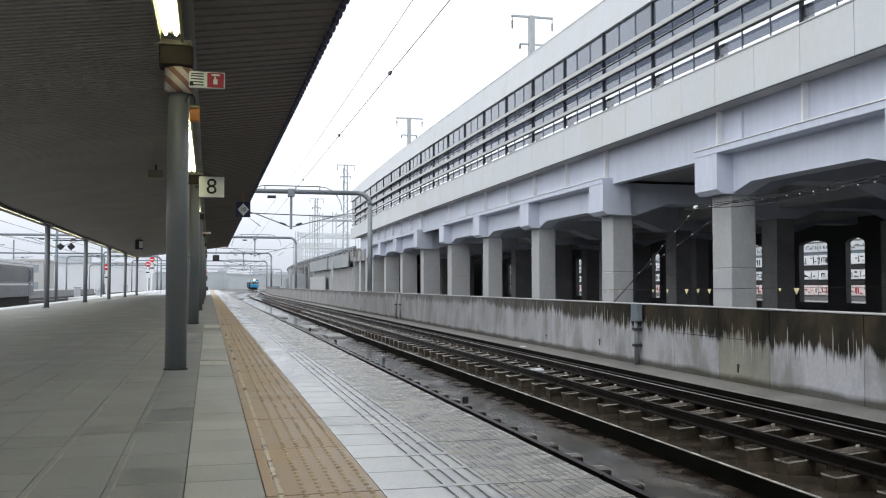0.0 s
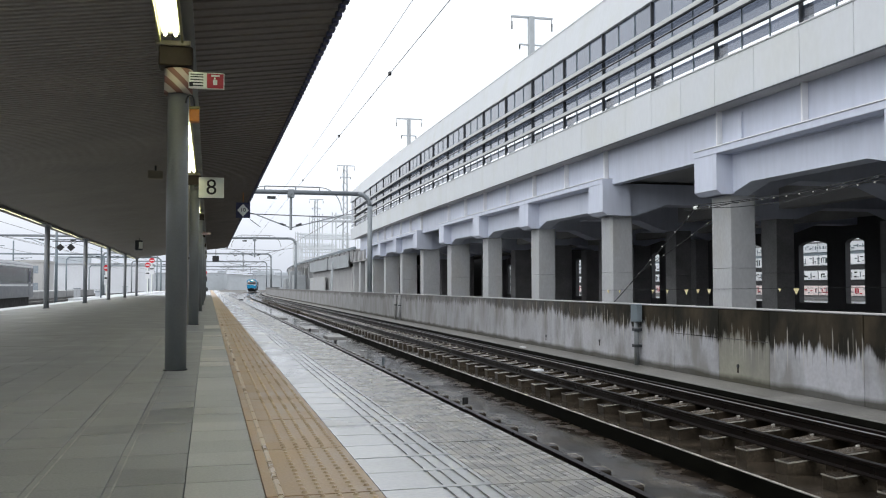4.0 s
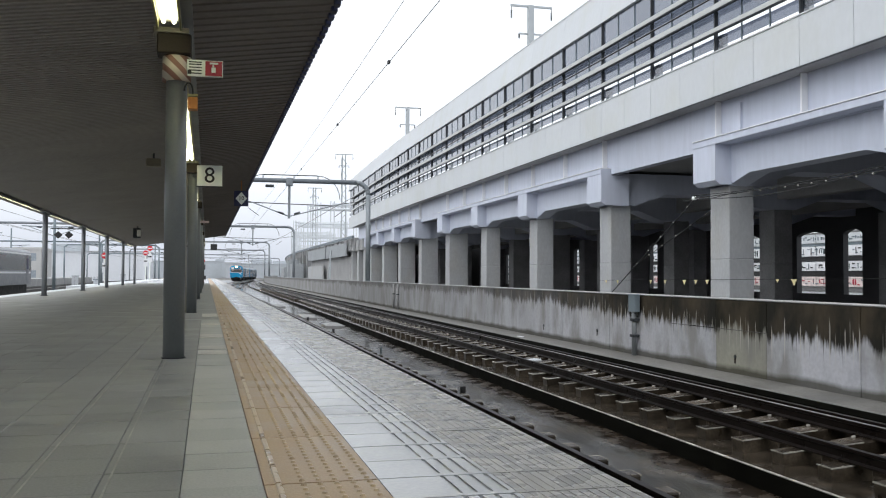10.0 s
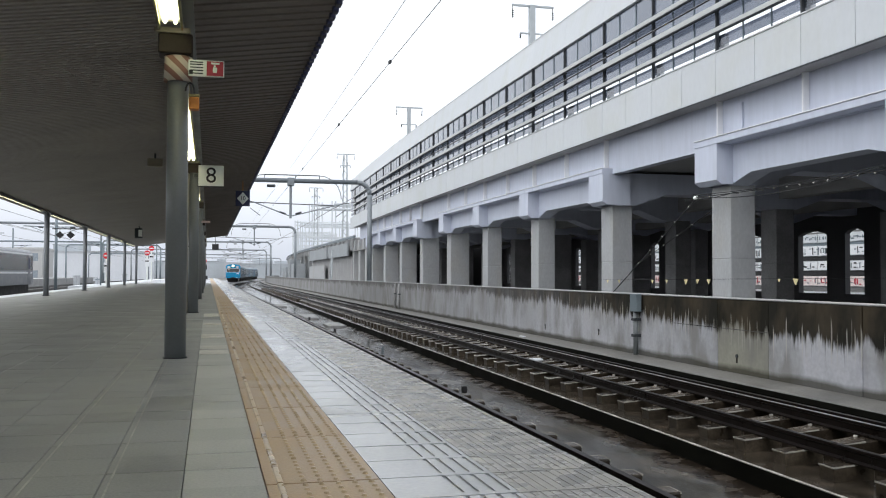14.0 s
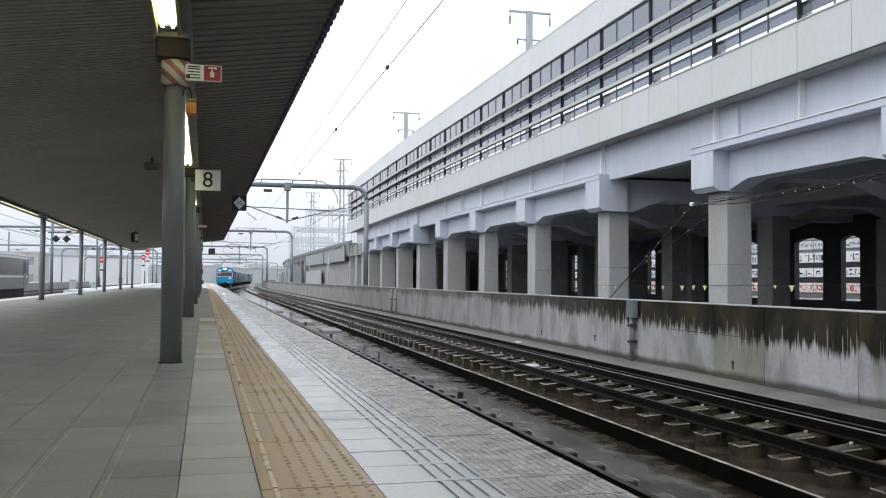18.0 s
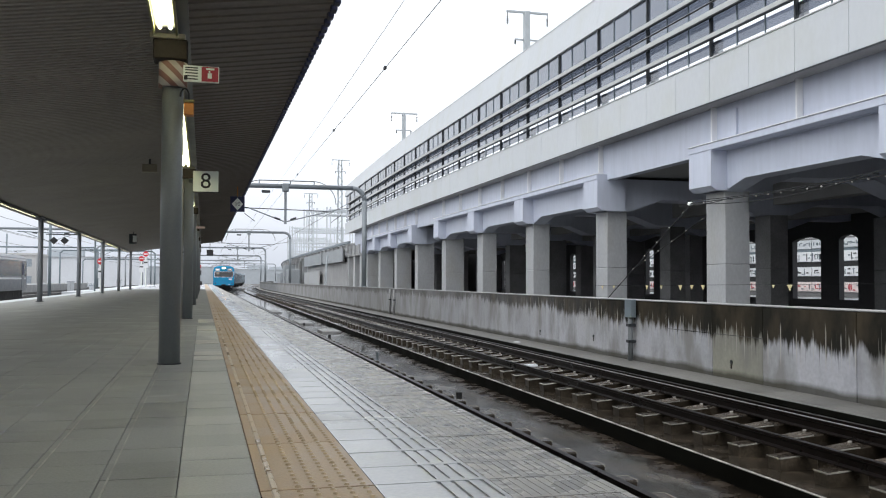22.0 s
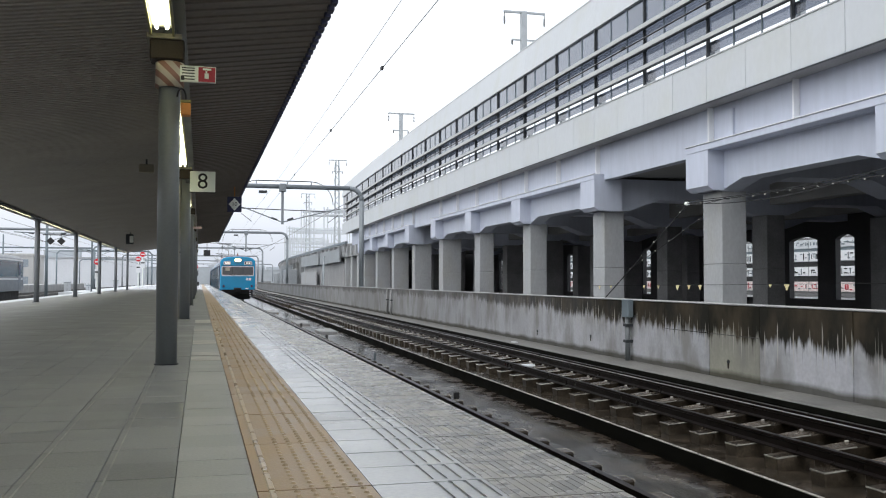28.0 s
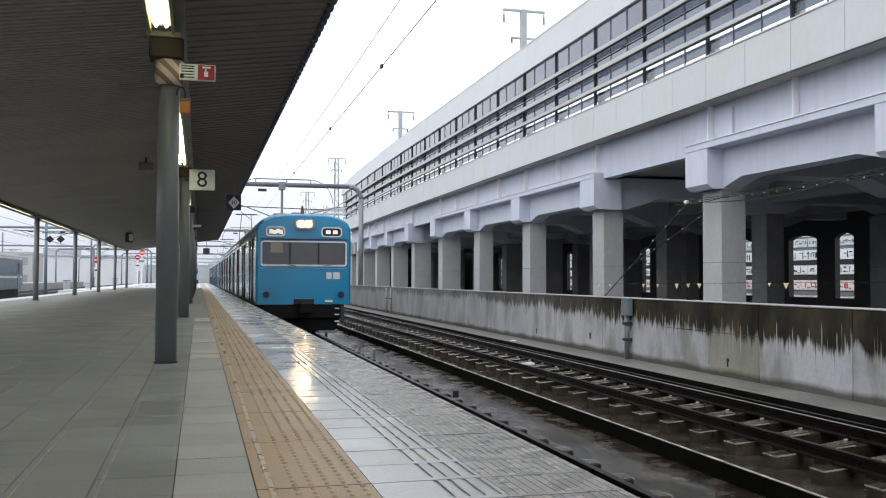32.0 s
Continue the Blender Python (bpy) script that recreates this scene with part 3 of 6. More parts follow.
part("web", boxes((-0.30, -0.22, -12, CAN_END, 2.86, ceil_z(-0.26))), M_COL, beam)
part("flange", boxes((-0.36, -0.17, -12, CAN_END, 2.83, 2.86)), M_COL, beam)


# ---- lamps under the canopy ----
def tube_lamp(x, y0, y1, z, w, label, shell):
    lamp = skewed(thing("strip_light", label, "lamp", group="strip lights"))
    part("reflector_plate", boxes((x - w + 0.01, x + w - 0.01, y0 - 0.03, y1 + 0.03, z + 0.043, z + 0.049)), M_TRIM, lamp)
    n = max(1, round((y1 - y0) / 2.4))
    tall = 0.14 if w > 0.06 else 0.08
    bm = bmesh.new()
    prism(bm, [(x - w, z + 0.05), (x + w, z + 0.05), (x + w * 0.8, z + tall), (x - w * 0.8, z + tall)], "y", y0 - 0.05, y1 + 0.05)
    part("housing", bm, shell, lamp)
    for s in (-1, 1):
        part("reflector", boxes((x + s * w - 0.008, x + s * w + 0.008, y0 - 0.05, y1 + 0.05, z - 0.02, z + 0.05)), shell, lamp)
    for i in range(n):
        a, b = y0 + (y1 - y0) * i / n, y0 + (y1 - y0) * (i + 1) / n
        for s in (-0.45, 0.45):
            part("tube", tube(bmesh.new(), (x + s * w, a + 0.04, z + 0.022), (x + s * w, b - 0.04, z + 0.022), 0.011 if w < 0.06 else 0.016, 8), M_TUBE, lamp)
    if w < 0.06:
        part("end_cap", boxes((x - w, x + w, y0 - 0.07, y0 - 0.051, z - 0.02, z + 0.05)), shell, lamp)
    for y in (y0 + 0.4, y1 - 0.4):
        part("hanger", tube(bmesh.new(), (x, y, z + 0.07), (x, y, ceil_z(x)), 0.012, 6), M_COL, lamp)
    return lamp


for k in range(-1, 7):
    y = 8.05 + 9.3 * k
    tube_lamp(-0.355, y + 2.3, y + 9.0, 2.74, 0.09, "twin-tube strip light glowing warm white under the canopy", M_FIXT)
for k in range(-3, 4):
    y = 31.2 + 9.3 * k
    tube_lamp(-5.02, y + 0.9, y + 8.5, 2.635, 0.04, "strip light glowing warm white along the outer columns", M_COL)


# ---- columns ----
def round_column(x, y, top, r, wrapped):
    c = skewed(thing("canopy_column", "dark grey-green round steel canopy column", "column", pose(x, y, 0), group="canopy columns"))
    part("shaft", tube(bmesh.new(), (0, 0, 0), (0, 0, top), r, 24), M_COL, c, smooth=True)
    part("base_ring", tube(bmesh.new(), (0, 0, 0), (0, 0, 0.01), r + 0.012, 24), M_DARKM, c)
    part("capital", bevel(boxes((-0.16, 0.12, -0.12, 0.12, top, top + 0.17)), 0.012), M_BRKT, c)
    part("cap_plate", bevel(boxes((-0.19, 0.10, -0.135, 0.135, top + 0.1705, top + 0.215)), 0.006), M_CAP, c, "pale brown plate under the lamp")
    part("bracket", boxes((-0.05, 0.05, -0.09, 0.09, top + 0.216, ceil_z(x) - 0.02)), M_COL, c)
    if wrapped:
        part("bumper_wrap", tube(bmesh.new(), (0, 0, top - 0.22), (0, 0, top - 0.01), r + 0.03, 24), M_STRIPE, c, "scuffed pad with slanting red and white stripes", smooth=True)
    return c


M_BRKT = mat("bracket_brown_paint", (0.032, 0.024, 0.018), 0.6, vary=0.2, spec=0.2)
M_CAP = mat("bracket_pale_plate", (0.26, 0.235, 0.175), 0.5, vary=0.15)


def stripe_mat():
    m = mat("bumper_stripes", (0.55, 0.5, 0.45), 0.6)
    n, l = m.node_tree.nodes, m.node_tree.links
    geo = n.new("ShaderNodeNewGeometry")
    w = n.new("ShaderNodeTexWave")
    w.inputs["Scale"].default_value, w.inputs["Distortion"].default_value, w.inputs["Detail"].default_value = 1.6, 0.6, 2
    mp = n.new("ShaderNodeMapping")
    mp.inputs["Rotation"].default_value = (0, radians(45), 0)
    mp.inputs["Scale"].default_value = (2.2, 2.2, 2.2)
    l.new(geo.outputs["Position"], mp.inputs[0])
    l.new(mp.outputs[0], w.inputs["Vector"])
    r = n.new("ShaderNodeValToRGB")
    r.color_ramp.elements[0].position, r.color_ramp.elements[0].color = 0.40, (0.24, 0.12, 0.09, 1)
    r.color_ramp.elements[1].position, r.color_ramp.elements[1].color = 0.52, (0.52, 0.47, 0.40, 1)
    l.new(w.outputs["Fac"], r.inputs[0])
    l.new(r.outputs[0], n["Principled BSDF"].inputs["Base Color"])
    return m


M_STRIPE = stripe_mat()
M_PIPE = mat("pale_pipe_paint", (0.40, 0.39, 0.35), 0.4, vary=0.1)
for k in range(-1, 7):
    round_column(-0.30, 8.05 + 9.3 * k, 2.56, 0.088, k == 0)
    # rain pipe clamped beside each column but the first
    if k != 0:
        pipe = skewed(thing("rain_pipe", "pale rain pipe beside a canopy column", "pipe", pose(-0.418, 8.05 + 9.3 * k, 0), group="rain pipes"))
        part("pipe", tube(bmesh.new(), (0, 0, 0), (0, 0, 2.9), 0.028, 10), M_PIPE, pipe, smooth=True)
        part("clamp", boxes((-0.03, 0.09, -0.02, 0.02, 1.2, 1.23)), M_DARKM, pipe)
for k in range(-3, 5):
    c = skewed(thing("canopy_column", "slim blue-grey steel column at the outer platform edge", "column", pose(-5.02, 31.2 + 9.3 * k, 0), group="outer canopy columns"))
    part("shaft", tube(bmesh.new(), (0, 0, 0), (0, 0, ceil_z(-5.02)), 0.082, 20), M_COLB, c, smooth=True)
    part("base_ring", tube(bmesh.new(), (0, 0, 0), (0, 0, 0.015), 0.12, 20), M_DARKM, c)
    part("capital", boxes((-0.12, 0.12, -0.1, 0.1, 2.62, ceil_z(-5.2))), M_COLB, c)

# ---- signs and small gear under the canopy ----
sign = skewed(thing("column_sign", "small white sign with a red emergency button panel on the column", "sign", pose(-0.065, 7.98, 2.455)))
part("plate", bevel(boxes((-0.155, 0.145, -0.012, 0.012, -0.07, 0.07)), 0.004), M_WHITEP, sign)
part("red_panel", boxes((0.0, 0.137, -0.0155, -0.0125, -0.062, 0.062)), M_RED, sign)
part("white_mark", boxes((0.05, 0.085, -0.0185, -0.016, -0.035, 0.01)), M_WHITEP, sign)
part("white_mark", boxes((0.058, 0.072, -0.0185, -0.016, 0.012, 0.03)), M_WHITEP, sign)
part("writing_bar", boxes((0.035, 0.105, -0.0185, -0.016, 0.036, 0.052)), M_WHITEP, sign)
for zz in (-0.045, -0.02, 0.005, 0.03, 0.05):
    part("writing_bar", boxes((-0.135, -0.03, -0.0155, -0.0125, zz - 0.005, zz + 0.004)), M_INK, sign)
part("writing_bar", boxes((-0.145, -0.115, -0.016, -0.0125, -0.055, -0.02)), M_INK, sign)
part("bracket", boxes((-0.2, -0.15, -0.01, 0.01, -0.03, 0.03)), M_DARKM, sign)

siren = skewed(thing("warning_lamp", "small orange warning lamp box with a black cable loop", "warning lamp", pose(-0.165, 7.95, 2.15)))
part("box", bevel(boxes((-0.042, 0.042, -0.05, 0.05, -0.06, 0.045)), 0.008), M_ORANGE, siren)
part("cap", bevel(boxes((-0.044, 0.044, -0.052, 0.052, 0.046, 0.07)), 0.006), M_FIXT, siren)
bm = sweep(bmesh.new(), [(0, 0, 0.06)] + [(-0.035 + 0.035 * math.cos(radians(180 * i / 8)), 0, 0.1 + 0.07 * math.sin(radians(180 * i / 8))) for i in range(9)], 0.008, 6)
part("cable", bm, M_INK, siren)

sign8 = skewed(thing("track_number_sign", "white square hanging sign with a black number 8", "sign", pose(-0.005, 17.25, 2.51)))
part("plate", bevel(boxes((-0.225, 0.225, -0.03, 0.03, -0.19, 0.19)), 0.006), M_WHITEP, sign8)
part("frame", boxes((-0.235, 0.235, -0.025, 0.025, -0.205, -0.19)), M_DARKM, sign8)
part("arm", boxes((-0.30, -0.225, -0.02, 0.02, -0.03, 0.03)), M_DARKM, sign8)
words("number", "8", 0.40, M_INK, sign8, pose(0, -0.034, -0.005, 90, 0, 0))

sign10 = skewed(thing("stop_position_sign", "dark navy hanging sign with a white diamond and the number 10", "sign", pose(0.94, 28.0, 2.98)))
part("plate", bevel(boxes((-0.21, 0.21, -0.02, 0.02, -0.23, 0.23)), 0.006), M_NAVY, sign10)
bm = bmesh.new()
prism(bm, [(-0.17, 0), (0, -0.19), (0.17, 0), (0, 0.19)], "y", -0.026, -0.021)
part("diamond", bm, M_WHITEP, sign10)
words("number", "10", 0.17, M_INK, sign10, pose(0, -0.03, 0, 90, 0, 0))
part("rod", tube(bmesh.new(), (0, 0, 0.23), (0, 0, 0.53), 0.012, 8), M_ORANGE, sign10)

for y, x in ((26.6, -0.12),):
    s = skewed(thing("column_sign", "small pinkish sign plate on a far column", "sign", pose(x, y, 2.18)))
    part("plate", bevel(boxes((-0.16, 0.12, -0.012, 0.012, -0.03, 0.03)), 0.004), M_PINK, s)
    part("arm", boxes((-0.2, -0.16, -0.01, 0.01, -0.02, 0.02)), M_DARKM, s)

spk = skewed(thing("platform_clock", "dark hanging clock box with a pale face under the canopy", "clock", pose(-3.2, 45, 2.62)))
part("case", bevel(boxes((-0.19, 0.14, -0.2, 0.2, -0.24, 0.22)), 0.02), M_DARKM, spk)
part("face", boxes((-0.02, 0.15, -0.205, -0.2005, -0.17, 0.14)), M_WHITEP, spk)
part("rod", tube(bmesh.new(), (0, 0, 0.22), (0, 0, ceil_z(-3.2) - 2.62), 0.02, 8), M_DARKM, spk)
det = skewed(thing("ceiling_speaker", "small brown loudspeaker box under the canopy", "speaker", pose(-1.14, 20, 3.02)))
part("case", bevel(boxes((-0.15, 0.15, -0.1, 0.1, -0.07, 0.1)), 0.015), M_CAP, det)
part("stem", tube(bmesh.new(), (0, 0, 0.1), (0, 0, ceil_z(-1.14) - 3.02), 0.02, 8), M_DARKM, det)


# ---- viaduct of the fast line ----
VX, FX, V_END, UNIT = 14.2, 13.4, 96.0, 32.0
viaduct = thing("viaduct", "pale grey concrete railway viaduct on rows of square pillars", "viaduct", kind="structure")
part("deck", boxes((FX + 0.26, 32, -30, V_END, 5.76, 6.15)), M_CONC, viaduct)
part("girder_web", boxes((14.05, 14.4, -30, V_END, 4.42, 5.756)), M_STEEL, viaduct)
part("girder_web", boxes((30.6, 31, -30, V_END, 4.42, 5.756)), M_STEEL, viaduct)
part("deck_soffit", boxes((14.4, 30.6, -30, V_END, 4.6, 4.75)), M_CONC, viaduct)
part("fascia_backing", boxes((FX + 0.06, FX + 0.25, -30, V_END, 5.76, 6.90)), M_CONC, viaduct)
part("drip_edge", boxes((FX - 0.012, FX + 0.03, -30, V_END, 5.665, 5.695)), M_DARKM, viaduct)
part("soffit", boxes((FX + 0.065, 14.04, -30, V_END, 5.70, 5.755)), M_CONC, viaduct)
part("sill", bevel(boxes((FX - 0.03, FX + 0.3, -30, V_END, 6.90, 6.94)), 0.008), M_FASC, viaduct)
# panels of the fascia and of the upper band, each 3.82 m long
PAN = 3.82
n0, n1 = -13, 18
me_f = mesh_of("fascia_panel", bevel(boxes((0, 0.058, 0.008, PAN / 2 - 0.008, 0, 1.2)), 0.006), M_FASC)
me_u = mesh_of("band_panel", prism(bmesh.new(), [(0.0, 0.0), (0.2, 0.0), (0.42, 1.28), (0.22, 1.28)], "y", 0.006, PAN - 0.006), M_FASC)
me_m = mesh_of("mullion", boxes((0, 0.10, -0.03, 0.03, 0, 2.85)), M_DARKM)
me_t = mesh_of("thin_mullion", boxes((0, 0.04, -0.012, 0.012, 0, 2.85)), M_POLE)
for k in range(n0, n1):
    y = 30.32 + PAN * k
    for h in range(2):
        piece("fascia_panel", me_f, viaduct, FX, y + h * PAN / 2, 5.698)
    piece("band_panel", me_u, viaduct, FX - 0.02, y, 9.79)
    piece("mullion", me_m, viaduct, FX + 0.02, y, 6.94)
    for h in (1, 2):
        piece("thin_mullion", me_t, viaduct, FX + 0.06, y + PAN * h / 3, 6.94)
# glazing: three rows of tinted panes, and a low row that is open at its bottom
for z0, z1 in ((8.82, 9.79), (8.12, 8.80), (7.50, 8.10), (7.06, 7.36)):
    me = mesh_of("glass_pane", boxes((0, 0.012, 0.02, PAN / 3 - 0.02, 0, z1 - z0)), M_GLASSD)
    for k in range(n0 + 6, n1):
        for h in range(3):
            piece("glass_pane", me, viaduct, FX + 0.09, 30.32 + PAN * (k + h / 3), z0)
for zz, hh in ((8.80, 0.065), (8.11, 0.075), (7.47, 0.058)):
    bm = bmesh.new()
    prism(bm, [(FX - 0.16, zz - hh), (FX - 0.05, zz - hh), (FX - 0.05, zz + hh * 0.7), (FX - 0.16, zz + hh)], "y", -30, V_END)
    part("rail_bar", bm, M_RAILING, viaduct)
    # dark strip that paints the shade beneath each bar
    part("bar_underside", boxes((FX - 0.145, FX - 0.05, -30, V_END, zz - hh - 0.03, zz - hh - 0.001)), M_DARKM, viaduct)
    part("bar_shadow_gap", boxes((FX - 0.05, FX + 0.03, -30, V_END, zz - 0.03, zz + 0.03)), M_DARKM, viaduct)
part("band_top", boxes((FX + 0.18, FX + 0.5, -30, V_END, 11.06, 11.11)), M_FASC, viaduct)
for k in range(-13, 18):
    part("hall_post", boxes((FX + 0.35, FX + 0.5, 30.42 + PAN * k, 30.72 + PAN * k, 6.16, 7.5)), M_FASC, viaduct)
part("end_wall", boxes((FX + 0.03, FX + 0.4, V_END, V_END + 0.3, 5.68, 9.7)), M_CONC, viaduct)
# stiffeners on the girder
# white trim paints in the sky light that the stiffeners catch
me_r = mesh_of("stiffener", bevel(boxes((0, 0.18, -0.03, 0.03, 0.2, 1.24)), 0.006), M_TRIM)
for k in range(-10, 18):
    y = 23.4 + 3.93 * k
    if k % 8 != 1:
        piece("stiffener", me_r, viaduct, 13.87, y, 4.46)
part("cable_box", boxes((13.98, 14.049, 22.3, 22.9, 4.6, 5.5)), M_STEEL, viaduct)


# darker copy of the pillar concrete that paints the shade under the deck
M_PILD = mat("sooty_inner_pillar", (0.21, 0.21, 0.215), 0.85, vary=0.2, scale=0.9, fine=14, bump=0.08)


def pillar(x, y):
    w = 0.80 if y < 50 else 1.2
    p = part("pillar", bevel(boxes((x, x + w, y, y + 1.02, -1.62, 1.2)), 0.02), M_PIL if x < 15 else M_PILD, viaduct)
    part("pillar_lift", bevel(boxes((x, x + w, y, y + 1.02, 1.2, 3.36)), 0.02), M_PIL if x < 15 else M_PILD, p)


def cross_beam(y, x0=14.0, x1=31.0):
    """Haunched beam across the viaduct over a line of pillars."""
    bm = bmesh.new()
    pts = [(x0, 4.5), (x0, 3.3)]
    for px in (14.2, 21.05, 26.6):
        pts += [(px + 0.9, 3.3), (px + 2.2, 3.75)]
        if px < 26:
            pts += [(px + 5.0, 3.75), (px + 6.2, 3.3)]
    pts += [(x1, 3.75), (x1, 4.5)]
    prism(bm, pts, "y", y - 0.06, y + 1.08)
    part("cross_beam", bm, M_STEEL, viaduct)


def edge_beam(y0, pillars, x=14.17):
    """Beam along the viaduct with haunches at its pillars, a ledge on top and a block at each pillar."""
    y1 = pillars[-1] + 1.02
    pts = [(y0, 4.43), (y0, 3.28)]
    for i, p in enumerate(pillars):
        pts += [(p + 1.1, 3.28), (p + 2.3, 3.565)] if p != pillars[-1] else [(y1, 3.28)]
        if i < len(pillars) - 1:
            pts += [(p + 6.9, 3.565), (p + 8.0, 3.28)]
    pts += [(y1, 4.43)]
    part("edge_beam", prism(bmesh.new(), pts, "x", x, x + 0.6), M_STEEL, viaduct)
    part("beam_ledge", bevel(boxes((13.64, x + 0.02, y0, y1, 4.435, 4.62)), 0.012), M_STEEL, viaduct)
    # thin white plate that paints the bright highlight along the ledge
    part("ledge_top_plate", bevel(boxes((13.61, x, y0, y1, 4.621, 4.65)), 0.006), M_TRIM, viaduct)
    for p in pillars:
        a, b = (p - 0.1, p + 1.12)
        if p == pillars[0]:
            a, b = y0 - 0.02, y0 + 1.28
        if p == pillars[-1]:
            a, b = y1 - 1.2, y1 + 0.02
        bm = bmesh.new()
        prism(bm, [(13.66, 4.625), (13.66, 3.42), (13.82, 3.30), (x + 0.1, 3.30), (x + 0.1, 4.625)], "y", a, b)
        part("pillar_block", bm, M_STEEL, viaduct)


for u in range(-2, 2):
    base = 31.25 + UNIT * u
    rows = [base + 8 * i for i in range(4)]
    edge_beam(base - 0.33, rows)
    for y in rows:
        cross_beam(y)
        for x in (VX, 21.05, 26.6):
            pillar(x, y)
part("inner_beam", boxes((21.15, 21.75, -30, V_END, 3.7, 4.6)), M_CONC, viaduct)
part("inner_beam", boxes((26.7, 27.3, -30, V_END, 3.7, 4.6)), M_CONC, viaduct)
# unseen strip added to bounce light onto the viaduct's beams
setting("path_behind_wall", boxes((WALL_X + 0.3, 14.1, -60, 200, -1.6, -1.2)), M_BOUNCE, "unseen grey strip behind the retaining wall, added to bounce light upward", "path")
# ground tone raised to bounce light up under the deck
setting("ground_under_viaduct", boxes((14.1, 60, -60, 200, -1.6, -1.2)), M_BOUNCE, "grey ground under the viaduct, toned to bounce light upward", "ground")

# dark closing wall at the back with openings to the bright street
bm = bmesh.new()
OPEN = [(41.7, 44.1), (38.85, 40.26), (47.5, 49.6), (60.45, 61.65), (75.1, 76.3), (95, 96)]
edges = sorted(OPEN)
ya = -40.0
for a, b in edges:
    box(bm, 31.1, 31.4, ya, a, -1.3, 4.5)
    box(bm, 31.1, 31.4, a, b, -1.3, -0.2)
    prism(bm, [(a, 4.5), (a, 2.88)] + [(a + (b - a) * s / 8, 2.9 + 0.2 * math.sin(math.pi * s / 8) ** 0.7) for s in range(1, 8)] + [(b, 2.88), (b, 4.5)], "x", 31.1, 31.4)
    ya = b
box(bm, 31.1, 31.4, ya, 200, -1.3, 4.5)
# unseen end wall, added to keep light out from the near end
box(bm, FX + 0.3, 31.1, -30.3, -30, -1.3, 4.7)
setting("wall_back", bm, M_BACKW, "dark back wall with arched openings and an added unseen end wall", "wall")

# shop building across the street, seen through the openings: bands of signs and windows
M_PINK2 = mat("pinkish_white_sign", (0.72, 0.62, 0.60), 0.5)
shop = thing("shop_building", "pale shop building with rows of sign boards across the street", "building")
part("wall", boxes((52, 60, 20, 190, -1.6, 14)), M_TRIM, shop)
for z0, z1, m_ in ((-0.6, -0.2, M_DARKG), (0.72, 1.18, M_INK), (2.05, 2.45, M_INK), (3.4, 3.62, M_POLE), (4.45, 4.6, M_DARKG)):
    part("band", boxes((51.9, 52, 20, 190, z0, z1)), m_, shop)
for z0, z1, m_ in ((-0.15, 0.68, M_PINK2), (1.22, 2.0, M_TRIM), (2.5, 3.36, M_TRIM), (3.66, 4.4, M_FASC)):
    for j in range(34):
        part("sign_board", bevel(boxes((51.8, 51.9, 46 + j * 3.1, 48.96 + j * 3.1, z0, z1)), 0.01), m_, shop)
rng = random.Random(4)
for ya, yb in ((69.2, 73.6), (64.4, 67.2), (79.0, 82.6), (100.4, 102.8), (125.0, 127.2)):
    y = ya
    while y < yb:
        for zc, hh, mm in ((0.27, 0.30, M_RED), (1.6, 0.30, M_INK), (2.92, 0.33, M_INK), (4.05, 0.2, M_POLE)):
            for k in range(2):
                if rng.random() < 0.75:
                    upright = rng.random() < 0.45
                    w, h = (rng.uniform(0.025, 0.05), hh * rng.uniform(0.45, 1.0)) if upright else (rng.uniform(0.09, 0.2), rng.uniform(0.025, 0.06))
                    zz, yy = zc + (0 if upright else rng.uniform(-0.8, 0.8) * hh), y + rng.uniform(-0.1, 0.1)
                    part("writing_bar", boxes((51.76, 51.8, yy - w, yy + w, zz - h, zz + h)), mm if rng.random() < 0.6 else M_POLE, shop)
        y += 0.36

# ---- lower deck beyond the hall ----
M_PANEL = mat("approach_panel_grey", (0.30, 0.32, 0.335), 0.7, vary=0.12, scale=0.3, fine=4)
low = thing("viaduct_approach", "lower grey viaduct approach with pale panels beyond the station hall", "viaduct", kind="structure")
part("deck", boxes((13.6, 30, V_END, 330, 3.9, 4.6)), M_CONC, low)
for k in range(24):
    part("deck_bracket", boxes((13.35, 13.6, V_END + 1 + 4 * k, V_END + 1.3 + 4 * k, 3.6, 4.55)), M_CONC, low)
part("frame_beam", bevel(boxes((13.75, 14.35, 89.4, 106.5, 3.25, 4.30)), 0.02), M_CONC, low)
for k in range(6):
    part("frame_bracket", prism(bmesh.new(), [(13.5, 4.3), (13.75, 4.3), (13.75, 3.35), (13.5, 3.35)], "y", 90.2 + 3.1 * k, 90.65 + 3.1 * k), M_PIL, low)
for y in (90.6, 99.4):
    part("pillar", bevel(boxes((13.85, 14.62, y, y + 1.1, -1.55, 3.25)), 0.02), M_PIL, low)
part("cable_duct", boxes((13.3, 13.55, V_END, 300, 4.62, 4.85)), M_POLE, low)
for a, b, z1 in ((146, 152, 2.4), (156, 160, 3.2), (168, 180, 2.0)):
    part("equipment_hut", bevel(boxes((11.2, 13.0, a, b, -1.2, z1)), 0.05), M_PANEL, low)
part("rear_wall", boxes((14.6, 14.8, V_END, 330, -1.5, 3.9)), M_CONC, low)
for k in range(30):
    y = 95.2 + 8.0 * k
    part("pillar", bevel(boxes((13.9, 14.62, y, y + 1.1, -1.55, 3.9)), 0.02), M_PIL, low)
for a, b in ((100, 118), (119.5, 142)):
    part("panel", boxes((13.2, 13.35, a, b, 2.75, 4.2)), M_PANEL, low)
    part("infill_wall", boxes((13.75, 13.88, a, b, -1.5, 2.74)), M_CONC, low)
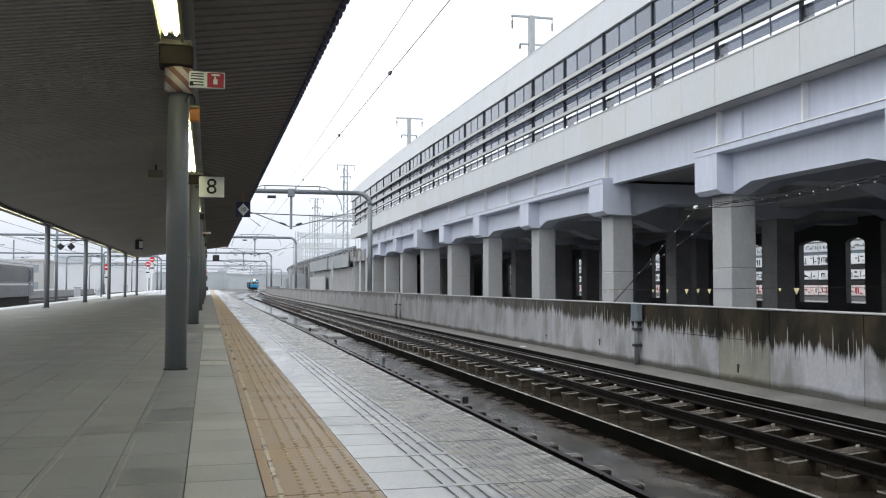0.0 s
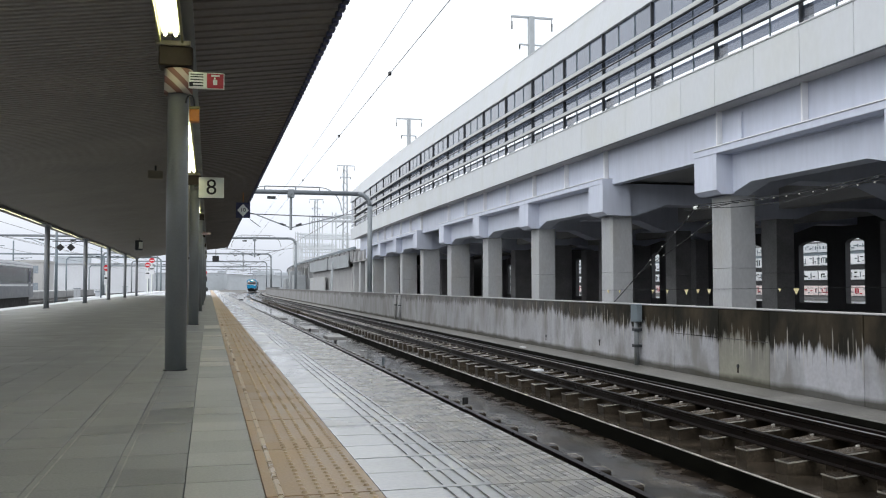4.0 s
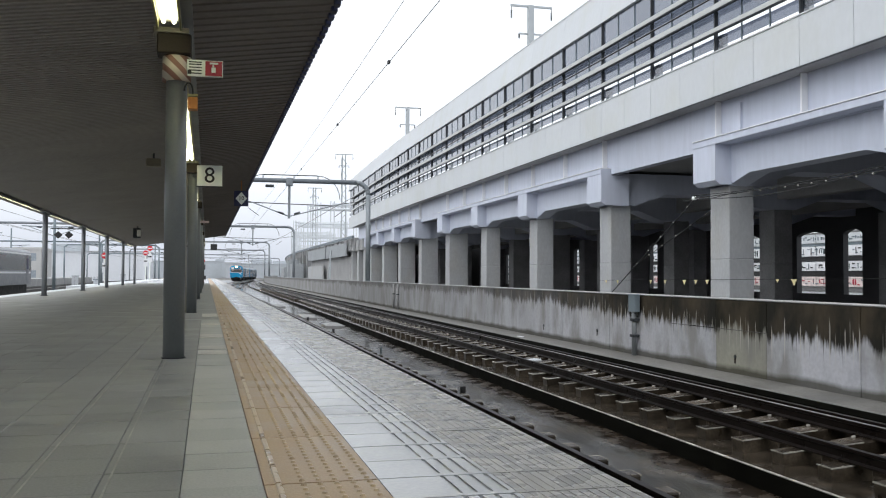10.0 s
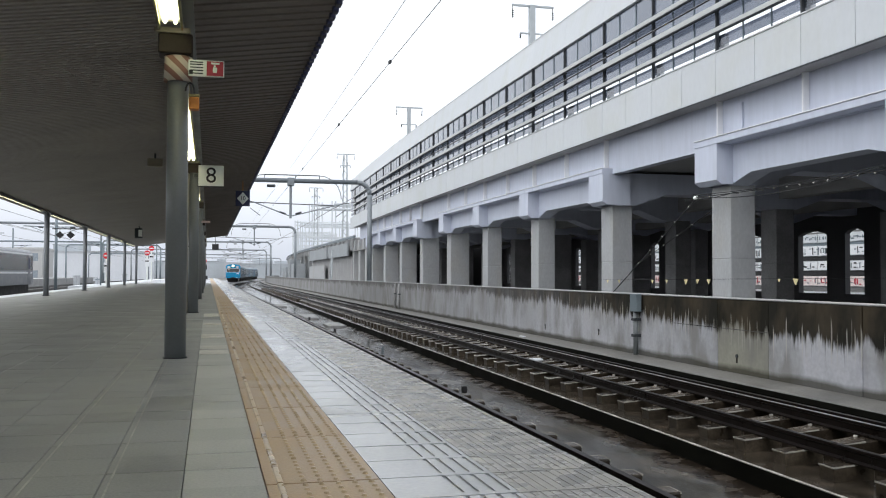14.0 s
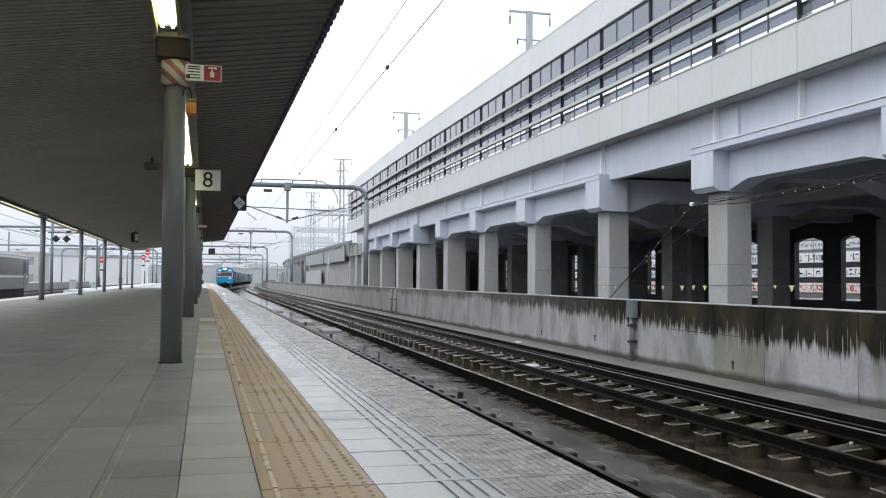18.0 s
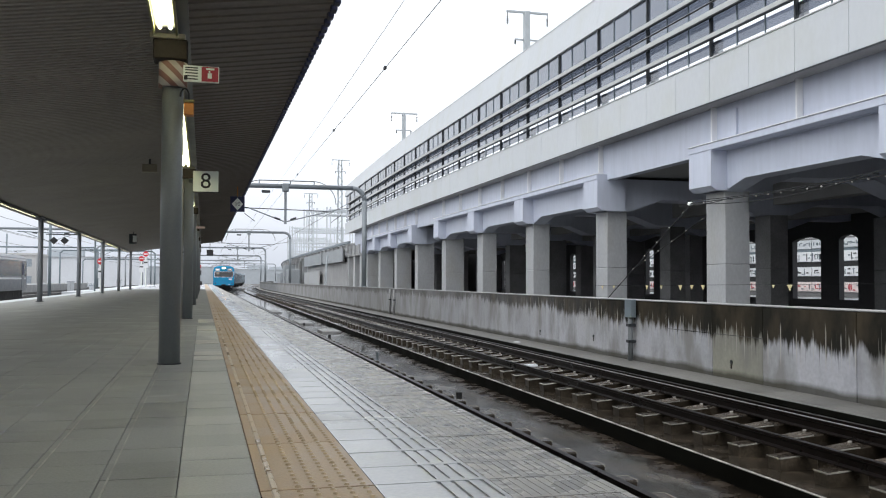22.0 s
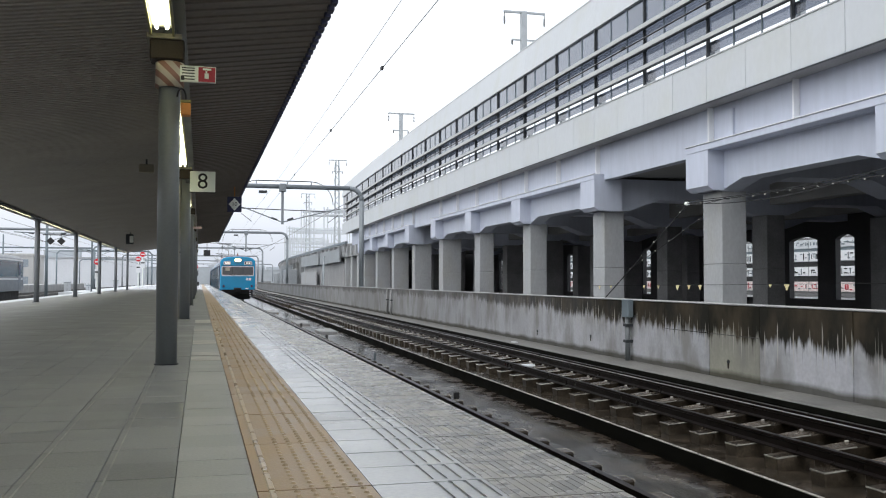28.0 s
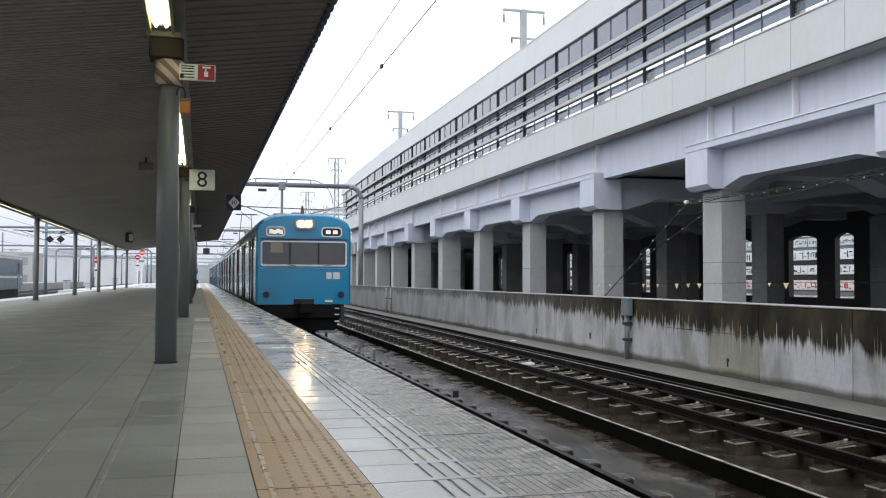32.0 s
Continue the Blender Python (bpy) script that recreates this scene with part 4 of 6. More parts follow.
part("panel", boxes((13.2, 13.35, 122, 142, -0.2, 1.9)), M_PIL, low)
for a, b in ((108.5, 107.5), (108.5, 109.8)):
    part("brace", tube(bmesh.new(), (12.6, a, 3.6), (12.4, b, -1.2), 0.09, 8), M_MAST, low)


# ---- masts on the viaduct ----
def mast(x, y, top, lattice, foot=6.15):
    m = thing("catenary_mast", "tall grey mast with cross arms and insulators on the viaduct", "mast", pose(x, y, foot), group="viaduct masts")
    h = top - foot
    if lattice:
        w = 0.35
        for sx in (-w, w):
            for sy in (-w, w):
                part("leg", tube(bmesh.new(), (sx, sy, 0), (sx * 0.6, sy * 0.6, h), 0.065, 6), M_MAST, m)
        bm = bmesh.new()
        z = 0.5
        s = 1
        while z < h - 1:
            tube(bm, (-w * s, -w, z), (w * s, -w, z + 0.9), 0.045, 5)
            tube(bm, (-w, -w * s, z), (-w, w * s, z + 0.9), 0.045, 5)
            z += 0.9
            s = -s
        tagged(part("lacing", bm, M_MAST, m), kind="stuff")
    else:
        part("pole", bevel(boxes((-0.17, 0.17, -0.17, 0.17, 0, h)), 0.02), M_MAST, m)
    part("cross_arm", bevel(boxes((-1.25, 1.35, -0.06, 0.06, h - 0.12, h)), 0.01), M_MAST, m)
    part("cross_arm", bevel(boxes((-0.75, 0.75, -0.05, 0.05, h - 1.75, h - 1.66)), 0.01), M_MAST, m)
    for sx in (-1.2, 1.3):
        bm = bmesh.new()
        tube(bm, (sx, 0, h - 0.12), (sx, 0, h - 0.35), 0.02, 6)
        for j in range(4):
            tube(bm, (sx, 0, h - 0.38 - 0.12 * j), (sx, 0, h - 0.46 - 0.12 * j), 0.07, 8, 0.03)
        part("insulator", bm, M_DARKM, m)
    for sx in (-0.72, 0.72):
        part("insulator", tube(bmesh.new(), (sx, 0, h - 1.75), (sx, 0, h - 2.0), 0.05, 8), M_DARKM, m)


mast(18, 50.9, 16.7, False)
mast(18, 86.6, 17.0, False)
mast(18, 131.7, 18.2, True, 4.6)
mast(18, 172, 17.0, True, 4.6)


# ---- portals that carry the overhead wires ----
M_PORT = mat("portal_grey_paint", (0.24, 0.265, 0.285), 0.5, metal=0.2, vary=0.12)


def portal(y, left, right=9.16, top=6.39, foot=0.312):
    """Tubular portal whose right post stands on the retaining wall."""
    right += bend_x(y)
    c = thing("catenary_portal", "grey tubular steel catenary portal spanning the tracks", "gantry", group="catenary portals")
    part("post", tube(bmesh.new(), (right, y, foot), (right, y, top - 0.75), 0.15, 12), M_PORT, c, smooth=True)
    part("base_plate", bevel(boxes((right - 0.17, right + 0.17, y - 0.2, y + 0.2, foot, foot + 0.04)), 0.01), M_PORT, c)
    arc = [(math.cos(radians(15 * i)) - 1, math.sin(radians(15 * i)) - 1) for i in range(7)]
    part("bend", sweep(bmesh.new(), [(right + 0.75 * u, y, top + 0.75 * v) for u, v in arc], 0.15, 10), M_PORT, c, smooth=True)
    part("beam", tube(bmesh.new(), (right - 0.75, y, top), (left + 0.75, y, top), 0.14, 12), M_PORT, c, smooth=True)
    if left > -25:
        part("post", tube(bmesh.new(), (left, y, -1.5), (left, y, top - 0.75), 0.15, 12), M_PORT, c, smooth=True)
        part("bend", sweep(bmesh.new(), [(left - 0.75 * u, y, top + 0.75 * v) for u, v in arc], 0.15, 10), M_PORT, c, smooth=True)
    # drop tube between the two tracks with slanting arms to both wires
    mid = 4.32 + bend_x(y) * 0.8
    part("drop_tube", tube(bmesh.new(), (mid, y, top), (mid, y, 4.1), 0.08, 10), M_PORT, c)
    part("clamp", bevel(boxes((mid - 0.2, mid + 0.2, y - 0.2, y + 0.2, top - 0.32, top + 0.17)), 0.03), M_PORT, c)
    part("head_wire", tube(bmesh.new(), (mid - 4.6, y, 5.08), (mid + 2.7, y, 4.92), 0.028, 6), M_WIRE, c)
    for sx, wx in ((-1, TRACK_A - 0.0082 * (y - 4)), (1, TRACK_B + 0.2 + bend_x(y))):
        part("arm", tube(bmesh.new(), (mid + 0.08 * sx, y, 4.25), (wx + sx * 0.4, y, 5.05), 0.035, 8), M_PORT, c)
        part("insulator", tube(bmesh.new(), (mid + 0.3 * sx, y, 4.36), (mid + 0.65 * sx, y, 4.48), 0.06, 8), M_DARKM, c)
        part("steady_arm", tube(bmesh.new(), (wx + sx * 0.6, y, 4.7), (wx, y, 4.25), 0.02, 6), M_WIRE, c)
        part("pull_off", tube(bmesh.new(), (wx + sx * 0.4, y, 5.05), (wx + sx * 2.2, y, 5.3), 0.02, 6), M_WIRE, c)
    part("feeder_bar", tube(bmesh.new(), (2.75, y, top + 0.34), (6.05, y, top + 0.34), 0.03, 6), M_WIRE, c)
    for fx in (2.75, 4.6, 6.05):
        part("feeder_support", tube(bmesh.new(), (fx, y, top), (fx, y, top + 0.36), 0.035, 6), M_PORT, c)
    for fx, dx in ((6.05, 1.35), (2.75, -1.1)):
        loop = [(fx + dx * math.sin(radians(15 * i)), y, top + 0.34 - 1.4 * (1 - math.cos(radians(15 * i)))) for i in range(7)]
        part("jumper_cable", sweep(bmesh.new(), loop, 0.022, 5), M_WIRE, c)
    part("spotlight", bevel(boxes((2.9, 3.4, y - 0.15, y + 0.15, top - 0.42, top - 0.27)), 0.02), M_DARKM, c)


PORTAL_Y = [55.9 + 54.85 * k for k in range(6)]
for k, py in enumerate(PORTAL_Y):
    portal(py, -60 if k < 2 else -19.0, foot=0.312)

# ---- overhead wires ----
wires_a = thing("overhead_wires", "thin overhead contact and carrier wires above the platform track", "wires")
wires_b = thing("overhead_wires", "thin overhead wires above the outer track", "wires")
YS = [-53.8, 1.05] + PORTAL_Y[:5]


def wire_run(parent, x, z, sag, name, r=0.007):
    for a, b in zip(YS, YS[1:]):
        run = [(x, a + (b - a) * s / 8, z - sag * s / 2 * (1 - s / 8)) for s in range(9)]
        part(name, sweep(bmesh.new(), run, r, 5), M_WIRE, parent)


wire_run(wires_a, 2.79, 4.27, 0.0, "contact_wire", 0.0055)
wire_run(wires_a, 2.79, 5.08, 0.18, "carrier_wire", 0.0045)
for y in (15.0, 21.6, 31.0):
    part("clamp", boxes((2.77, 2.81, y - 0.06, y + 0.06, 4.25, 4.30)), M_WIRE, wires_a)
wire_run(wires_b, TRACK_B, 4.74, 0.05, "carrier_wire", 0.015)
for y in (9.8, 14.37, 20.34, 29.5):
    part("clamp", boxes((TRACK_B - 0.025, TRACK_B + 0.025, y - 0.05, y + 0.05, 4.70, 4.745)), M_DARKM, wires_b)

for y, z1 in ((45.2, 0.25), (46.3, 0.25)):
    wp = thing("wall_pipe", "slim grey cable pipe rising up the retaining wall", "pipe", pose(WALL_X - 0.07, y, 0), group="wall pipes")
    part("pipe", tube(bmesh.new(), (0, 0, -1.02), (0, 0, z1), 0.05, 8), M_CONC, wp, smooth=True)
    part("clamp", boxes((-0.06, 0.07, -0.06, 0.06, -0.3, -0.25)), M_DARKM, wp)

# ---- gear on and behind the retaining wall ----
jb = thing("junction_box", "grey cable junction box with a pipe on the retaining wall", "junction box", pose(WALL_X - 0.035, 18.5, 0))
part("box", bevel(boxes((-0.13, -0.001, -0.27, 0.05, -0.08, 0.31)), 0.012), M_POLE, jb)
part("pipe", tube(bmesh.new(), (-0.06, -0.1, -0.08), (-0.06, -0.1, -1.02), 0.055, 12), M_COL, jb, smooth=True)
for zz in (-0.25, -0.6):
    part("clamp", boxes((-0.13, 0.03, -0.18, -0.02, zz - 0.03, zz + 0.03)), M_DARKM, jb)

lights = thing("light_string", "sagging cable with small round white bulbs along the viaduct", "light string")
ANCH = [(13.55, 24.03, 2.98), (13.55, 16.3, 2.93), (13.55, 8.0, 3.0)]
part("hook", bevel(boxes((13.48, 13.6, 23.95, 24.1, 2.92, 3.03)), 0.03), M_WHITEP, lights)
for (xa, a, za), (xb, b, zb) in zip(ANCH, ANCH[1:]):
    run = [(xa, a + (b - a) * s / 10, za + (zb - za) * s / 10 - 0.01 * s * (1 - s / 10)) for s in range(11)]
    part("cable", sweep(bmesh.new(), run, 0.014, 5), M_INK, lights)
    for i in range(15):
        s = (i + 0.5) / 15
        q = bmesh.new()
        bmesh.ops.create_icosphere(q, subdivisions=1, radius=0.026, matrix=Matrix.Translation((13.54, a + (b - a) * s, za + (zb - za) * s - 0.1 * s * (1 - s) - 0.03)))
        part("bulb", q, M_BULB, lights)
stay = thing("stay_cable", "dark slanting cable with small white markers beside the pillars", "cable")
part("cable", tube(bmesh.new(), (13.55, 24.0, 2.95), (13.55, 29.8, 0.1), 0.016, 6), M_INK, stay)
for i in range(6):
    s = (i + 0.5) / 7
    q = bmesh.new()
    bmesh.ops.create_icosphere(q, subdivisions=1, radius=0.028, matrix=Matrix.Translation((13.52, 24.0 + 5.8 * s, 2.95 - 2.85 * s)))
    part("marker", q, M_BULB, stay)
stay2 = thing("stay_cable", "second dark slanting cable behind the pillars", "cable")
part("cable", tube(bmesh.new(), (14.9, 25.2, 2.8), (14.9, 31.0, 1.0), 0.012, 6), M_INK, stay2)
for i in range(6):
    s = (i + 0.5) / 6
    q = bmesh.new()
    bmesh.ops.create_icosphere(q, subdivisions=1, radius=0.03, matrix=Matrix.Translation((14.88, 25.2 + 5.8 * s, 2.8 - 1.8 * s)))
    part("marker", q, M_BULB, stay2)
for dz, sag, ya, yb in ((0.06, 0.10, 24.1, 15.6), (0.0, 0.22, 24.1, 16.4), (-0.05, 0.05, 24.6, 22.0)):
    cab = thing("slack_cable", "slack black cable hung along the viaduct beam", "cable", group="slack cables")
    run = [(13.52, ya + (yb - ya) * s / 10, 3.0 + dz - 4 * sag * (s / 10) * (1 - s / 10)) for s in range(11)]
    part("cable", sweep(bmesh.new(), run, 0.012, 5), M_INK, cab)
    for e in (0, -1):
        part("hook", boxes((13.5, 13.67, run[e][1] - 0.02, run[e][1] + 0.02, run[e][2] - 0.02, run[e][2] + 0.02)), M_DARKM, cab)
for y, z in ((20.6, -0.62), (14.55, -0.72), (24.3, -0.70), (10.4, -0.66)):
    hole = thing("weep_hole", "small dark rusty drain hole in the retaining wall", "drain hole", pose(WALL_X - 0.012, y, z), group="weep holes")
    bm = tube(bmesh.new(), (-0.004, 0, 0), (0.02, 0, 0), 0.035, 10)
    part("pipe_end", bm, M_DARKM, hole)
    part("stain_lip", boxes((0.0, 0.006, -0.02, 0.02, -0.12, -0.03)), M_BRKT, hole)

flags = thing("pennant_line", "cord with small yellow triangular pennants tied between the pillars", "bunting")
part("cord", tube(bmesh.new(), (14.16, 32.25, 0.535), (14.16, 15.27, 0.685), 0.006, 5), M_INK, flags)
for y, s in ((31.6, 0.8), (30.6, 0.8), (28.0, 0.85), (27.0, 0.85), (25.75, 1.1), (25.05, 0.95), (24.4, 1.0), (20.2, 1.1), (20.9, 0.6)):
    zc = 0.53 + (32.25 - y) * 0.15 / 16.98
    bm = bmesh.new()
    prism(bm, [(y - 0.105 * s, zc), (y + 0.105 * s, zc), (y, zc - 0.15 * s)], "x", 14.155, 14.165)
    part("pennant", bm, M_YELLOW, flags)


# ---- yard to the left of the platform ----
def yard_track(x, y0, y1):
    t = thing("railway_track", "rusty yard rails on gravel", "track", kind="structure")
    part("bed", boxes((x - 1.5, x + 1.5, y0, y1, -1.6, -1.2)), M_GROUND, t)
    for s in (-0.533, 0.533):
        part("rail", boxes((x + s - 0.035, x + s + 0.035, y0, y1, -1.2, RAIL_Z)), M_RAIL, t)


for x in (-8.6, -14.0, -18.5, -22.6):
    yard_track(x, -20, 330)
isl = thing("island_platform", "pale concrete island platform across the yard tracks", "platform", kind="structure")
part("body", boxes((-31, -24.6, 40, 200, -1.5, -0.06)), M_CONC, isl)
part("edge_strip", boxes((-25.3, -24.6, 40, 200, -0.06, -0.05)), M_FASC, isl)
low_p = thing("low_platform", "narrow pale concrete service platform between yard tracks", "platform", kind="structure")
part("body", boxes((-12.4, -10.4, 84, 200, -1.5, -0.35)), M_FASC, low_p)

# parked train on the yard track
parked = thing("parked_train_car", "parked silver commuter train car with a dark window band", "train car", pose(-14.0, 50, 0))


def car_profile(w=1.4, z0=0.0, z1=2.16, top=2.68, n=10):
    pts = [(-w, z0), (w, z0), (w, z1)]
    for i in range(1, n):
        a = math.pi * i / n
        pts.append((w * abs(math.cos(a)) ** 0.62 * (1 if math.cos(a) > 0 else -1), z1 + (top - z1) * math.sin(a) ** 0.8))
    pts.append((-w, z1))
    return pts


part("body", prism(bmesh.new(), car_profile(1.4, -0.05, 1.98, 2.42), "y", -75, 19.6), M_PARK, parked)
part("front_mask", bevel(boxes((-1.38, 1.38, 19.6, 19.9, -0.05, 2.1)), 0.12, 2), M_NAVY, parked)
part("underframe", boxes((-1.2, 1.2, -75, 19.2, -0.95, -0.05)), M_BLACK, parked)
part("roof_edge", boxes((1.395, 1.412, -75, 19.4, 1.97, 2.08)), M_TRIM, parked)
part("stripe", boxes((1.401, 1.406, -75, 19.4, 0.70, 0.82)), M_TRIM, parked)
part("window_band", boxes((1.4005, 1.4015, -75, 19.5, 0.92, 1.9)), M_TEAL, parked)
part("window", bevel(boxes((1.402, 1.41, 6.2, 17.6, 0.96, 1.84)), 0.003), M_TEAL, parked)
part("cab_door", bevel(boxes((1.402, 1.416, 17.9, 18.7, 0.05, 1.95)), 0.01), M_PARK, parked)
part("cab_window", bevel(boxes((1.4165, 1.421, 18.0, 18.6, 1.0, 1.75)), 0.002), M_NAVY, parked)
for k in range(3, 11):
    part("window", boxes((1.402, 1.41, 16.6 - 4 * k, 18.6 - 4 * k, 0.98, 1.82)), M_TEAL, parked)
    part("door", bevel(boxes((1.402, 1.416, 14.9 - 4 * k, 16.2 - 4 * k, 0.05, 1.95)), 0.01), M_TEAL, parked)
    part("door_lower", boxes((1.4165, 1.42, 14.92 - 4 * k, 16.18 - 4 * k, 0.06, 0.66)), M_PARK, parked)


def no_entry(x, y, z, r, label):
    s = skewed(thing("stop_disc_sign", label, "sign", pose(x, y, 0)))
    part("post", tube(bmesh.new(), (0, 0, -1.5), (0, 0, z), 0.06, 8), M_WHITEP, s)
    bm = bmesh.new()
    tube(bm, (0, -0.06, z), (0, -0.02, z), r, 20)
    part("disc", bm, M_REDS, s)
    part("bar", boxes((-r * 0.72, r * 0.72, -0.075, -0.061, z - r * 0.2, z + r * 0.2)), M_TRIM, s)
    part("plate", boxes((-0.2, 0.2, -0.06, -0.03, z - r - 1.1, z - r - 0.3)), M_TRIM, s)
    part("plate_bar", boxes((-0.17, 0.17, -0.07, -0.061, z - r - 0.62, z - r - 0.5)), M_INK, s)
    return s


M_REDS = mat("bright_red_sign", (0.62, 0.02, 0.03), 0.4)
no_entry(-8.0, 78.0, 2.16, 0.26, "red round stop sign with a white bar on a pale post")
no_entry(-6.0, 96.0, 2.8, 0.26, "red round stop sign on a white post past the platform's end")
no_entry(-5.36, 92.0, 3.16, 0.25, "low red round stop sign beside the yard track")
sig = skewed(thing("platform_signal", "white signal post with a red lamp at the platform end", "signal", pose(-0.55, 128, 0)))
part("post", tube(bmesh.new(), (0, 0, -0.02), (0, 0, 3.2), 0.12, 10), M_TRIM, sig)
part("board", bevel(boxes((-0.3, 0.3, -0.14, -0.08, 1.3, 2.0)), 0.02), M_INK, sig)
part("lamp", boxes((-0.25, 0.25, -0.17, -0.141, 2.3, 2.7)), M_REDS, sig)
part("base", boxes((-0.4, 0.4, -0.3, 0.3, -0.02, 0.5)), M_INK, sig)
hang = thing("hanging_signal", "black signal box hanging from a catenary portal", "signal", pose(-0.155, 110.75, 0.1))
part("rod", tube(bmesh.new(), (0, 0, 6.3), (0, 0, 4.1), 0.03, 8), M_DARKM, hang)
part("case", bevel(boxes((-0.38, 0.38, -0.15, 0.15, 3.45, 4.15)), 0.04), M_INK, hang)
dia = thing("stop_position_sign", "pair of dark diamond boards hanging over the yard track", "sign", pose(-10.85, 72, 3.55))
part("bar", boxes((-0.9, 2.45, -0.03, 0.03, 0.42, 0.5)), M_DARKM, dia)
part("post", tube(bmesh.new(), (2.5, 0, -5.1), (2.5, 0, 0.6), 0.06, 8), M_POLE, dia)
for sx in (-0.37, 0.37):
    part("diamond", prism(bmesh.new(), [(sx - 0.3, 0), (sx, -0.28), (sx + 0.3, 0), (sx, 0.28)], "y", -0.02, 0.02), M_INK, dia)
for sx in (-0.37, 0.37):
    part("hanger", tube(bmesh.new(), (sx, 0, 0.34), (sx, 0, 0.45), 0.02, 6), M_DARKM, dia)


def yard_pole(x, y, h, arms):
    p = thing("yard_pole", "slim grey catenary pole in the yard", "pole", pose(x, y, -1.5), group="yard poles")
    part("pole", tube(bmesh.new(), (0, 0, 0), (0, 0, h), 0.16, 10, 0.12), M_POLE, p, smooth=True)
    for z, a in arms:
        part("arm", tube(bmesh.new(), (0, 0, z), (a, 0, z + 0.1), 0.05, 8), M_POLE, p)
        part("stay", tube(bmesh.new(), (0, 0, z - 0.9), (a * 0.8, 0, z + 0.05), 0.03, 6), M_POLE, p)
        part("insulator", tube(bmesh.new(), (a * 0.4, 0, z - 0.05), (a * 0.55, 0, z), 0.07, 8), M_DARKM, p)


for x, y, h, arms in ((-15.45, 97, 9.0, [(6.8, 3.2), (6.8, -3.0)]), (-20.8, 70, 9, [(6.6, 3.0)]), (-16.5, 150, 9, [(6.8, 3.0), (6.8, -3.0)]), (-12.5, 205, 9, [(6.8, 3.0)]),
                      (-28, 120, 10, [(7, 3), (7, -3)]), (-34, 170, 10, [(7, 3)]), (-23, 210, 10, [(7, 3)])):
    yard_pole(x, y, h, arms)
for y, l, r in ((150, -48, -17.0), (165, -24.7, -9.4), (235, -30, -8)):
    c = thing("yard_portal", "grey tubular portal over the yard tracks", "gantry", group="yard portals")
    for x in (l, r):
        part("post", tube(bmesh.new(), (x, y, -1.5), (x, y, 5.2), 0.13, 10), M_POLE, c, smooth=True)
    part("beam", tube(bmesh.new(), (l + 0.5, y, 5.6), (r - 0.5, y, 5.6), 0.12, 10), M_POLE, c, smooth=True)
    for x, s in ((l, 1), (r, -1)):
        part("bend", tube(bmesh.new(), (x, y, 5.15), (x + s * 0.55, y, 5.62), 0.125, 10), M_POLE, c)
wires_y = thing("overhead_wires", "thin overhead wires above the yard tracks", "wires")
for x, z in ((-8.9, 4.1), (-8.9, 5.0), (-14.0, 4.1), (-14, 5.0), (-18.5, 4.1), (-18.5, 5.1)):
    part("wire", tube(bmesh.new(), (x, -20, z), (x, 300, z), 0.015, 5), M_WIRE, wires_y)

for x, y, w, h in ((-11.6, 98, 0.5, 1.6), (-16.4, 118, 0.7, 1.9), (-12.2, 132, 0.6, 2.1)):
    cab = thing("equipment_cabinet", "pale grey trackside equipment cabinet on a plinth", "cabinet", pose(x, y, -1.5), group="yard cabinets")
    part("plinth", boxes((-w / 2 - 0.08, w / 2 + 0.08, -0.4, 0.4, -0.15, 0.12)), M_CONC, cab)
    part("case", bevel(boxes((-w / 2, w / 2, -0.32, 0.32, 0.12, h)), 0.02), M_BLD1, cab)
    part("door_seam", boxes((-0.008, 0.008, -0.326, -0.321, 0.18, h - 0.06)), M_DARKM, cab)
    part("roof", bevel(boxes((-w / 2 - 0.05, w / 2 + 0.05, -0.38, 0.38, h, h + 0.06)), 0.01), M_POLE, cab)
fence = thing("yard_fence", "low pale fence along the far side of the yard tracks", "fence", pose(-31.5, 100, -1.6))
for k in range(60):
    part("post", boxes((-0.04, 0.04, 3.0 * k - 0.04, 3.0 * k + 0.04, 0, 1.5)), M_POLE, fence)
for z in (0.5, 1.4):
    part("fence_rail", boxes((-0.03, 0.03, 0, 177, z, z + 0.08)), M_TRIM, fence)

# shelter roof on the island platform
sh = thing("island_canopy", "low dark canopy over the island platform", "canopy", pose(-27.0, 64, 0.85))
part("roof", prism(bmesh.new(), [(-3.5, 3.5), (2.3, 3.75), (2.3, 3.85), (-3.5, 3.9)], "y", 0, 46), M_EDGE, sh)
for k in range(5):
    part("post", tube(bmesh.new(), (-1, 3 + 10 * k, -0.91), (-1, 3 + 10 * k, 3.6), 0.1, 8), M_POLE, sh)


# ---- buildings beyond the yard ----
def building(x, y, w, d, h, mtl, label, floors, cols, mullions=True):
    b = thing("office_building", label, "building", pose(x, y, -1.6))
    part("wall", boxes((0, w, 0, d, 0, h)), mtl, b)
    part("parapet", boxes((-0.15, w + 0.15, -0.15, d + 0.15, h, h + 0.5)), mtl, b)
    fh, cw = h / floors, w / cols
    for i in range(floors):
        for j in range(cols):
            part("window", boxes((j * cw + cw * 0.2, (j + 1) * cw - cw * 0.2, -0.06, 0.0, i * fh + fh * 0.35, i * fh + fh * 0.8)), M_PALEG, b)


building(-75, 190, 22, 14, 8.5, M_BLD1, "pale low office building beyond the yard", 2, 5)
building(-46, 215, 9, 14, 7.5, M_BLD2, "small beige building beyond the yard", 2, 2)


